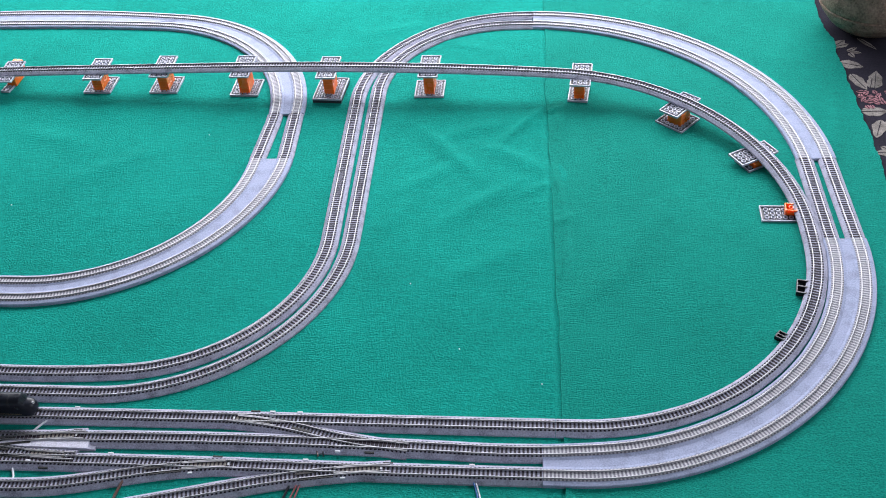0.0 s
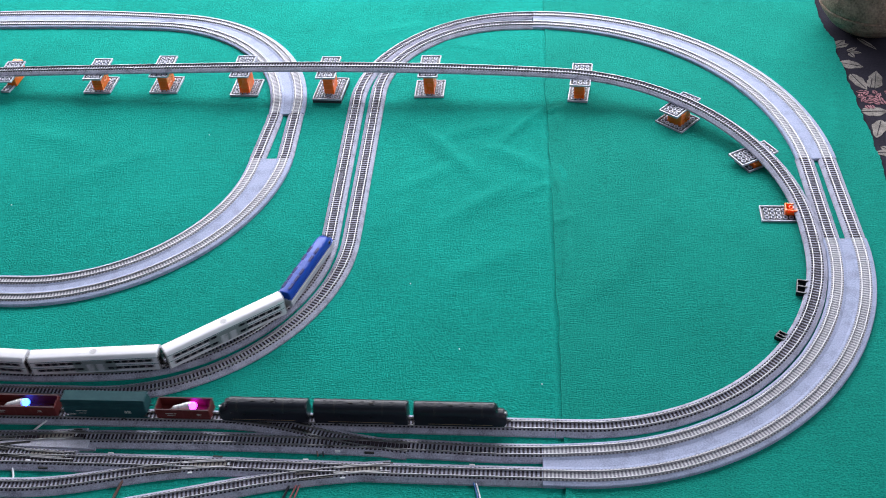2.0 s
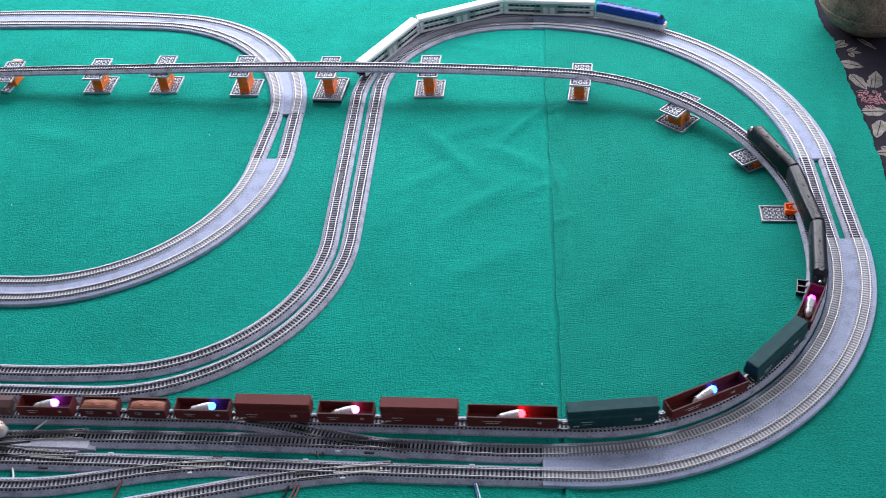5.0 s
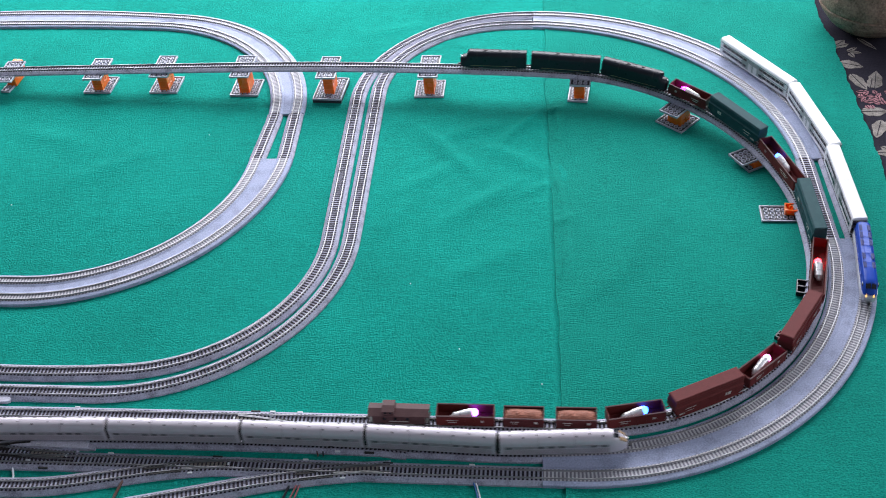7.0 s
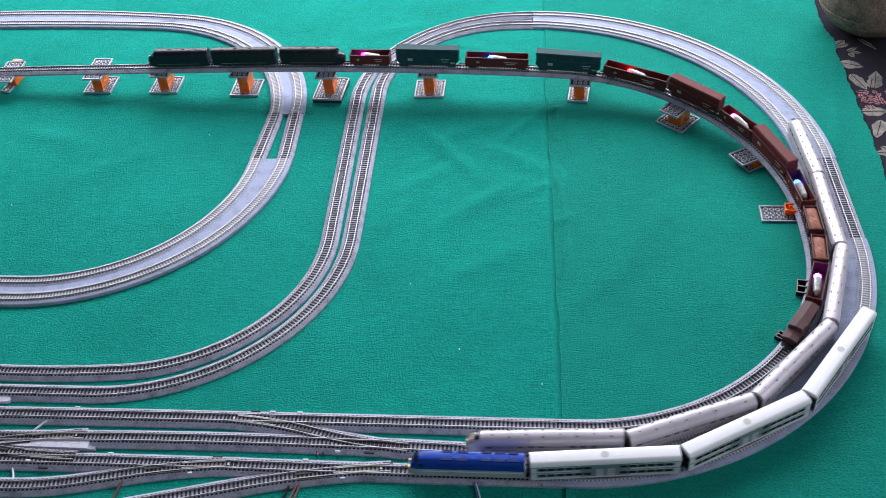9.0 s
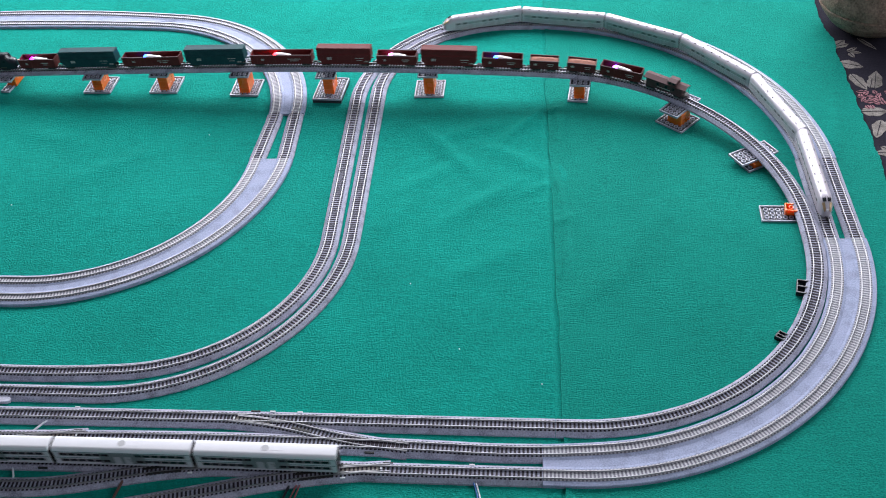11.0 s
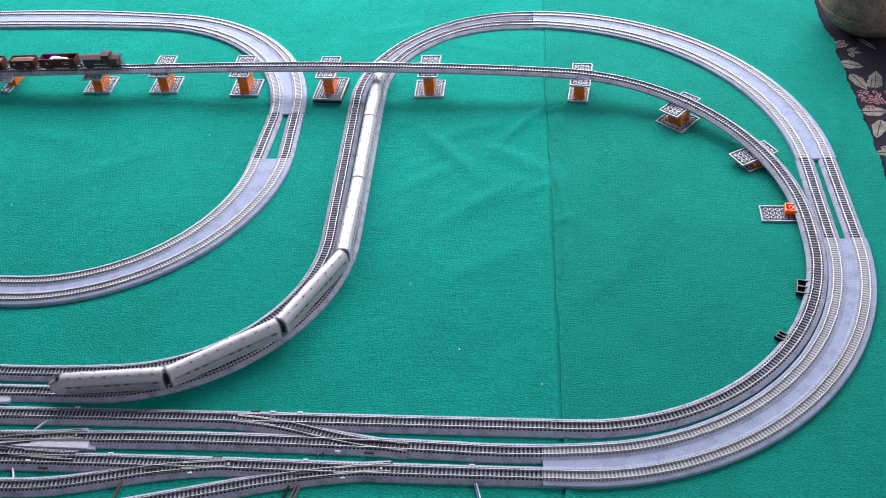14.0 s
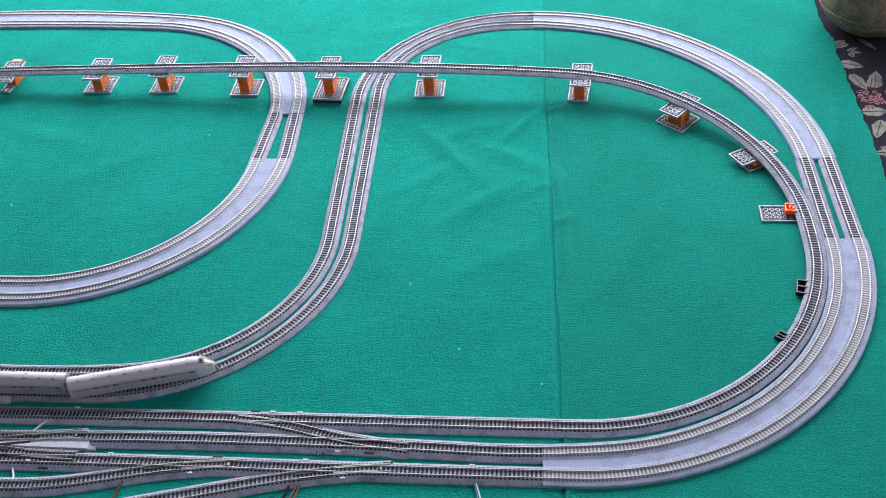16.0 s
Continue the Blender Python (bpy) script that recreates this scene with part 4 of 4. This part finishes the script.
def silver_coach(length, nose=0):
    kind = "silver streamlined coach with a rounded roof" if not nose else "silver streamlined end car with a rounded pointed nose"
    root = vehicle("streamlined_coach", kind, "passenger coach", STREAM)
    h = length / 2
    full = arch(18.6, 4.2, 27.5, 8.0, 6)
    secs = [(-h, full), (h, full)]
    if nose:
        secs = [(-h, full), (h - 22, full), (h - 16, arch(18.2, 4.4, 26.4, 8, 6)), (h - 9, arch(16.6, 4.8, 23.2, 7.6, 6)), (h - 3.5, arch(13, 5.4, 19, 6, 6)), (h - 0.8, arch(9.5, 6, 16.5, 4.5, 6)), (h, arch(6, 7, 14, 2.8, 6))]
        if nose < 0:
            secs = [(-x, p) for x, p in secs[::-1]]
    bm = loft(bmesh.new(), secs)
    body = part("body", bm, SILVER, root, smooth=True)
    a, b = -h + 4, h - 4
    if nose > 0:
        b = h - 20
    if nose < 0:
        a = -h + 20
    for sgn in (-1, 1):
        bm = box(bmesh.new(), a, b, min(sgn * 9.25, sgn * 9.5), max(sgn * 9.25, sgn * 9.5), 13.2, 17.6)
        band = part("window_band", bm, SILVER_DARK, body, "darker steel window band")
        n = round((b - a) / 11)
        for k in range(n):
            x = a + (k + 0.5) * (b - a) / n
            bm = box(bmesh.new(), x - 3.2, x + 3.2, min(sgn * 9.45, sgn * 9.62), max(sgn * 9.45, sgn * 9.62), 13.9, 16.9)
            part("window", bm, BRIGHT_PANE if k % 5 in (1, 2) else STEEL_GLASS, band)
        for z in (5.6, 7.4, 9.2, 11.0):
            bm = box(bmesh.new(), a, b, min(sgn * 9.2, sgn * 9.55), max(sgn * 9.2, sgn * 9.55), z, z + 0.8)
            part("flute", bm, SILVER_DARK, body)
    n = 8
    for k in range(n):
        x = a + (k + 0.5) * (b - a) / n
        for y in (-4.6, 4.6) if k % 2 else (-1.6, 5.2):
            bm = box(bmesh.new(), x - 0.9, x + 0.9, y - 0.7, y + 0.7, 25.6, 27.7, 0.2)
            part("roof_vent", bm, UNDERFRAME, body)
    for x in (a + (b - a) * 0.33, a + (b - a) * 0.67):
        bm = loft(bmesh.new(), [(x - 0.25, arch(18.75, 5, 27.62, 8.0, 6)), (x + 0.25, arch(18.75, 5, 27.62, 8.0, 6))])
        part("panel_seam", bm, SILVER_DARK, body)
    for sgn in (-1, 1):
        if sgn == nose:
            for side in (-1, 1):
                bm = bmesh.new()
                vs = [bm.verts.new((sgn * (h - x), side * y, z)) for x, y, z in ((15.6, 1.0, 26.6), (15.2, 5.6, 25.8), (10.2, 5.4, 23.2), (10.0, 1.0, 24.0))]
                e = bmesh.ops.extrude_face_region(bm, geom=[bm.faces.new(vs)])
                bmesh.ops.translate(bm, vec=(sgn * 0.2, 0, 0.5), verts=[v for v in e["geom"] if isinstance(v, bmesh.types.BMVert)])
                part("windscreen", bm, GLASS, body)
            bm = drum(bmesh.new(), (sgn * (h - 3), 0, 16), (sgn * (h - 0.2), 0, 15.4), 1.8, 12)
            part("headlight", bm, CHROME, body, "round headlight")
            for side in (-1, 1):
                bm = loft(bmesh.new(), [(sgn * (h - 9.2), [(side * 3.0, 21.0), (side * 3.0, 23.6), (side * 6.4, 22.6), (side * 6.4, 20.0)]), (sgn * (h - 3.2), [(side * 2.6, 16.5), (side * 2.6, 19.5), (side * 5.2, 18.3), (side * 5.2, 15.5)]), (sgn * (h - 0.5), [(side * 2.2, 12), (side * 2.2, 16.4), (side * 4.0, 15.2), (side * 4.0, 12)])])
                part("nose_trim", bm, BRASS, body, "brass-coloured nose trim")
            continue
        bm = loft(bmesh.new(), [(sgn * h, arch(15, 5, 24, 6.5, 5)), (sgn * (h + 2.6), arch(14.2, 5.4, 23.4, 6.2, 5))])
        part("diaphragm", bm, UNDERFRAME, body, "black corridor bellows")
    trucks_and_couplers(root, length, 22)
    return root


# ---- trains: vehicles with their lengths and the gaps behind them, front first ----
BROWN_G = "red-brown open gondola with ribbed sides, carrying a light capsule"
SHORT_G = "short maroon open gondola with pale lettering, carrying a light capsule"
GREEN_H = "dark green covered hopper with a ribbed body and pale lettering"
RED_H = "red-brown covered hopper with a ribbed body and pale lettering"
PURPLE, BLUE, VIOLET, RED, MAGENTA = (0.45, 0.02, 1.0), (0.02, 0.08, 1.0), (0.2, 0.06, 1.0), (1.0, 0.02, 0.03), (1.0, 0.25, 0.8)
freight = [(diesel(104, True, False), 104, 7, None), (diesel(107, False, False), 107, 7, None), (diesel(105, False, True), 105, 9, None),
           (gondola(64, BROWN_PAINT, SHORT_G), 64, 10, (PURPLE, False, 22)), (hopper(100, GREEN_PAINT, GREEN_H), 100, 10, None),
           (gondola(99, BROWN_PAINT, BROWN_G), 99, 11, (BLUE, False, 22)), (hopper(101, GREEN_PAINT, GREEN_H), 101, 9, None),
           (gondola(101, BROWN_PAINT, BROWN_G), 101, 9, (RED, False, 20)), (hopper(88, BROWN_PAINT, RED_H), 88, 8, None),
           (gondola(64, BROWN_PAINT, SHORT_G), 64, 7, (MAGENTA, False, 6)), (hopper(88, BROWN_PAINT, RED_H), 88, 8, None),
           (gondola(64, BROWN_PAINT, SHORT_G), 64, 11, (BLUE, False, 22)), (ore_wagon(45), 45, 13, None), (ore_wagon(45), 45, 10, None),
           (gondola(65, BROWN_PAINT, SHORT_G), 65, 8, (VIOLET, False, 22)), (caboose(69), 69, 0, None)]
express = [(blue_locomotive(126), 126, 5, None)] + [(double_deck_coach(157), 157, 5, None) for _ in range(3)]
stream = [(silver_coach(138, 1), 138, 4, None)] + [(silver_coach(n), n, 4, None) for n in (142, 137, 151, 150)] + [(silver_coach(170, -1), 170, 0, None)]


# ---- small things on the layout ----
def crossover_plate():
    bm = bmesh.new()
    top = [bm.verts.new((x, y, 5.6)) for x, y in ((-662, 31.5), (-640, 28.2), (-556, 25.6), (-556, 38.2), (-640, 37.6), (-662, 34))]
    f = bm.faces.new(top)
    e = bmesh.ops.extrude_face_region(bm, geom=[f])
    bmesh.ops.translate(bm, vec=(0, 0, -6.2), verts=[v for v in e["geom"] if isinstance(v, bmesh.types.BMVert)])
    root = tagged(new("crossover_plate"), "pale grey filler plate between two crossing yard tracks", "track part")
    plate = part("plate", bm, PLATE, root)
    bm = loft(bmesh.new(), [(-556.5, [(25.6, -0.6), (25.6, 4.5), (38.2, 4.5), (38.2, -0.6)]), (-553, [(26, -0.6), (26, 3.0), (38, 3.0), (38, -0.6)]), (-548, [(26, -0.6), (26, 2.6), (38, 2.6), (38, -0.6)])])
    part("end_cap", bm, BALLAST, plate)


crossover_plate()


def filler_slab():
    root = tagged(new("track_slab"), "pale grey slab end between two yard tracks", "track part")
    bm = loft(bmesh.new(), [(-800, [(94, -0.6), (94, 4.2), (112, 4.2), (112, -0.6)]), (-680, [(94, -0.6), (94, 4.2), (112, 4.2), (112, -0.6)]), (-676, [(96, -0.6), (96, 3.4), (111, 3.4), (111, -0.6)])])
    part("slab", bm, PLATE, root)


filler_slab()


def wire(points, mat, label, r=0.9):
    bm = tube(bmesh.new(), points, r)
    tagged(part("feeder_wire", bm, mat, smooth=True), label, "wire", "feeder wires of the yard")


wire([(-116, -2, 1.2), (-115, -8, 2.6), (-113, -14, 1.8), (-110, -24, 0.8), (-108, -34, 0.6), (-100, -70, 0.6), (-90, -140, 0.6)], WIRE_BLUE, "blue feeder wire running from the yard track edge")
wire([(-113.5, -2, 1.2), (-112.5, -8, 2.4), (-110.5, -14, 1.6), (-107.5, -24, 0.8), (-105.5, -34, 0.6), (-97, -70, 0.6), (-86, -140, 0.6)], WIRE_WHITE, "white feeder wire running from the yard track edge")
wire([(-300, -12, 1.0), (-303, -18, 2.2), (-305, -26, 1.2), (-308, -40, 0.7), (-318, -90, 0.6), (-330, -140, 0.6)], WIRE_RED, "red feeder wire running from a turnout")
wire([(-303, -12, 1.0), (-307, -19, 2.2), (-309.5, -27, 1.2), (-313, -40, 0.7), (-324, -90, 0.6), (-337, -140, 0.6)], WIRE_RED, "dull red feeder wire running from a turnout")
wire([(-311, -12, 1.0), (-315, -20, 2.0), (-318, -30, 0.8), (-324, -60, 0.6), (-340, -140, 0.6)], BLACK_BLOCK, "black feeder wire running from a turnout", 1.4)
wire([(-498, -8, 1.0), (-502, -16, 3.0), (-504, -24, 2.0), (-507, -38, 0.8), (-515, -90, 0.6), (-520, -140, 0.6)], WIRE_BROWN, "brown feeder wire running from a turnout", 1.6)
wire([(-614, 70, 3.0), (-619, 66, 3.2), (-628, 56, 2.0), (-633, 50, 0.8)], WIRE_WHITE, "short pale feeder wire between two yard tracks", 1.2)
wire([(-637, 3, 1.0), (-634, -3, 2.0), (-631, -10, 1.0), (-629, -18, 1.0)], WIRE_WHITE, "short white feeder wire between two yard tracks", 1.2)
wire([(-293, 32, 1.2), (-291, 28, 2.4), (-289, 22, 1.2)], WIRE_BROWN, "short brown feeder wire between two yard tracks", 0.9)
wire([(-285, 32, 1.2), (-284, 27, 2.4), (-283, 22, 1.2)], BLACK_BLOCK, "short black feeder wire between two yard tracks", 0.9)


# clips, feeders and slots on the bed edges
def bed_clip(line, s, side, mat, size, label):
    p, h = line.at(s, side, 3.4)
    bm = box(bmesh.new(), -size[0] / 2, size[0] / 2, -size[1] / 2, size[1] / 2, -1.6, size[2], 0.25)
    bmesh.ops.transform(bm, matrix=Matrix.Translation(p) @ Matrix.Rotation(h, 4, "Z"), verts=bm.verts)
    tagged(part("bed_clip", bm, mat), label, "track clip", "clips on the track beds")


for line, x, y, side, dark in ((RAISED, -352, 73, 11, 0), (RAISED, -318, 73, 11, 0), (RAISED, -372, 73, 11, 1), (RAISED, -590, 75, 11, 0), (INNER, -575, 40, 10.5, 1), (INNER, -575, 40, -5.6, 0),
                               (INNER, -230, 38, -10.5, 1), (INNER, -268, 38, -10.5, 0), (OUTER, -210, 5, 10.5, 1), (OUTER, -195, 5, 0, 0), (OUTER, -262, 5, 0, 0), (OUTER, -115, 4, 11, 0),
                               (OUTER, -402, 8, 11, 1), (OUTER, -420, 8, 0, 0), (OUTER, -525, 10, 11, 0), (OUTER, -600, 12, -11, 1), (OUTER, -370, 7, 0, 0), (OUTER, -300, 5, 11, 0)):
    bed_clip(line, line.near(x, y), side, UNDERFRAME if dark else WIRE_WHITE, (11, 2.0, 1.2) if dark else (6, 2.2, 1.3), "small black slot cover on the track bed edge" if dark else "small white clip on the track bed edge")

# bits of lint on the cloth
for k, (x, y) in enumerate(((-61, 71), (-140, 185), (-90, 345), (-40, 130), (330, 590), (-820, 470), (150, 60), (-210, 300), (60, 300), (-560, 640))):
    bm = bmesh.new()
    bmesh.ops.create_icosphere(bm, subdivisions=1, radius=0.9)
    bmesh.ops.translate(bm, vec=(x, y, 0.3), verts=bm.verts)
    tagged(part("lint", bm, WIRE_WHITE), "tiny white fleck of lint on the green cloth", "lint", "flecks of lint on the cloth")


# ---- carpet pattern and the pouf beyond the cloth ----
carpet = bpy.data.objects["floor"]
layers = [0]


def leaf(x0, y0, x1, y1, width, mat=None, name="leaf"):
    """A woven leaf, from its stalk to its tip, with a midrib notch."""
    d = Vector((x1 - x0, y1 - y0, 0))
    n = Vector((-d.y, d.x, 0)).normalized()
    bm = bmesh.new()
    outline = []
    for k in range(9):
        f = k / 8
        w = width * math.sin(math.pi * f ** 0.8) ** 0.8 * (1 + 0.12 * math.sin(k * 2.3 + x0))
        outline.append(Vector((x0, y0, 0)) + d * f + n * w * 0.5)
    for k in range(7, 0, -1):
        f = k / 8
        w = width * math.sin(math.pi * f ** 0.8) ** 0.8 * (1 + 0.12 * math.sin(k * 1.7 + y0))
        outline.append(Vector((x0, y0, 0)) + d * f - n * w * 0.5)
    layers[0] += 1
    up = -2.5 + 0.012 * (layers[0] % 50)
    face = bm.faces.new([bm.verts.new((p.x, p.y, up)) for p in outline])
    e = bmesh.ops.extrude_face_region(bm, geom=[face])
    bmesh.ops.translate(bm, vec=(0, 0, -0.9), verts=[v for v in e["geom"] if isinstance(v, bmesh.types.BMVert)])
    ob = part(name, bm, mat or LEAF_PILE, carpet, "woven beige leaf of the carpet" if mat is None else "woven pink petal of the carpet")
    ob["kind"] = "part"
    bm = tube(bmesh.new(), [(x0, y0, up), (x0 + d.x * 0.9, y0 + d.y * 0.9, up)], 0.7, 4)
    part("midrib", bm, CARPET, ob)


def spray(ox, oy):
    for a in ((439, 862, 466, 886, 20), (448, 866, 470, 874, 12), (441, 818, 477, 803, 24), (453, 784, 468, 737, 20), (480, 740, 494, 790, 22), (474, 742, 484, 772, 14), (446, 678, 485, 678, 26), (470, 656, 452, 610, 20),
              (476, 652, 484, 615, 18), (442, 574, 480, 572, 16), (452, 590, 484, 560, 12), (487, 893, 510, 855, 9), (462, 850, 480, 862, 9), (466, 848, 484, 846, 8), (464, 846, 470, 832, 9), (500, 700, 530, 735, 22), (505, 640, 540, 600, 22), (520, 800, 560, 770, 22), (540, 860, 570, 900, 18)):
        leaf(a[0] + ox, a[1] + oy, a[2] + ox, a[3] + oy, a[4])
    rng = random.Random(11)
    for k in range(26):
        x, y = 452 + rng.random() * 42, 692 + rng.random() * 42
        a = rng.random() * 6.3
        leaf(x + ox, y + oy, x + ox + 11 * math.cos(a), y + oy + 11 * math.sin(a), 7, PETAL_PILE, "petal")


spray(0, 0)
spray(150, -330)
spray(190, 210)


def pouf():
    root = tagged(new("pouf"), "small olive-beige round upholstered pouf with a piped seam", "pouf")
    bm = bmesh.new()
    cx, cy, n = 512, 928, 40
    rows = []
    for r, z in ((40, 3), (54, 7), (70, 20), (82, 36), (85, 46), (84.5, 48), (87, 51), (90, 70), (88, 120), (80, 150), (60, 160), (24, 164)):
        rows.append([bm.verts.new((cx + r * math.cos(2 * math.pi * k / n) * (1 + 0.01 * math.sin(5 * k)), cy + r * math.sin(2 * math.pi * k / n) * (1 + 0.01 * math.sin(3 * k)), z)) for k in range(n)])
    for a, b in zip(rows, rows[1:]):
        for k in range(n):
            bm.faces.new((a[k], a[(k + 1) % n], b[(k + 1) % n], b[k]))
    bm.faces.new(rows[0][::-1])
    bm.faces.new(rows[-1])
    body = part("cushion", bm, FABRIC, root, smooth=True)
    bm = tube(bmesh.new(), [(cx + 86.5 * math.cos(2 * math.pi * k / n), cy + 86.5 * math.sin(2 * math.pi * k / n), 48) for k in range(n + 1)], 1.6)
    part("piping", bm, FABRIC, body, smooth=True)
    for k in range(4):
        a = math.pi / 4 + k * math.pi / 2
        bm = drum(bmesh.new(), (cx + 34 * math.cos(a), cy + 34 * math.sin(a), -3), (cx + 34 * math.cos(a), cy + 34 * math.sin(a), 4), 9, 14, 11)
        part("foot", bm, UNDERFRAME, root)


pouf()


def seat(line, s, length, forward):
    """The pose of a vehicle whose middle is at s: its two trucks on the track."""
    k = length * 0.33
    p, q = line.at(s - k, 0, RAIL_TOP)[0], line.at(s + k, 0, RAIL_TOP)[0]
    if not forward:
        p, q = q, p
    d = (q - p).normalized()
    side = Vector((0, 0, 1)).cross(d).normalized()
    up = d.cross(side)
    m = Matrix((d, side, up)).transposed().to_4x4()
    m.translation = (p + q) / 2 * MM
    return m


def glide(t, table):
    """A smooth curve through the timetable: cubic between its rows, slopes from their neighbours."""
    k = max(0, min(len(table) - 2, sum(r[0] <= t for r in table) - 1))
    (t0, a), (t1, b) = table[k], table[k + 1]

    def slope(i):
        lo, hi = table[max(i - 1, 0)], table[min(i + 1, len(table) - 1)]
        return (hi[1] - lo[1]) / (hi[0] - lo[0])
    d = t1 - t0
    f = (t - t0) / d
    return a * (1 + 2 * f) * (1 - f) ** 2 + slope(k) * d * f * (1 - f) ** 2 + b * f * f * (3 - 2 * f) + slope(k + 1) * d * f * f * (f - 1)


def drive(train, line, forward, timetable, wheelway=((0, 0), (9000, 9000))):
    """Runs a train whose front is at s by the timetable of (seconds, s); wheelway turns s into the way that the wheels roll."""
    plan, rolled = [r[0] for r in wheelway], [r[1] for r in wheelway]
    steps = [k * 0.25 for k in range(65)]
    back = 0.0
    for ob, length, gap, light in train:
        mid = back + length / 2
        rows = []
        for t in steps:
            front = float(np.interp(glide(t, timetable), plan, rolled))
            s = float(np.interp(front - mid if forward else front + mid, rolled, plan))
            rows.append((t, seat(line, s, length, forward)))
        walk(ob, rows)
        if light:
            color, flip, strength = light
            lamp = party_light(color, flip, strength)
            walk(lamp, rows)
        back += length + gap


def motions():
    drive(freight, RAISED, True, [(0, 2170), (1, 2447), (2, 2721), (3, 2992), (4, 3262), (5, 3509), (6.3, 3824), (7, 3989), (7.5, 4110), (8, 4237), (8.5, 4369), (9, 4504),
                                  (10.25, 4854), (11.5, 5220), (12, 5384), (12.5, 5546), (13, 5698), (14, 6000), (16, 6605)],
          ((0, 0), (3200, 3200), (3800, 3822), (9000, 9022)))  # the couplings close up a little on the climbing curve
    drive(express, OUTER, False, [(0, 5692), (1, 5355), (2, 5020), (3, 4682), (4, 4344), (5, 3992), (6.3, 3519), (7, 3266), (7.5, 3096), (8, 2933), (8.5, 2775), (9, 2616), (11.5, 1756), (16, 236)])
    drive(stream, INNER, True, [(0, 393), (2, 1093), (4, 1796), (6.3, 2602), (7, 2852), (7.5, 3033), (8, 3216), (8.5, 3401), (9, 3585), (10.2, 4003), (11.3, 4388), (12, 4644), (12.5, 4820),
                                (13, 4990), (13.5, 5161), (14, 5336), (14.5, 5507), (16, 6048)])


motions()
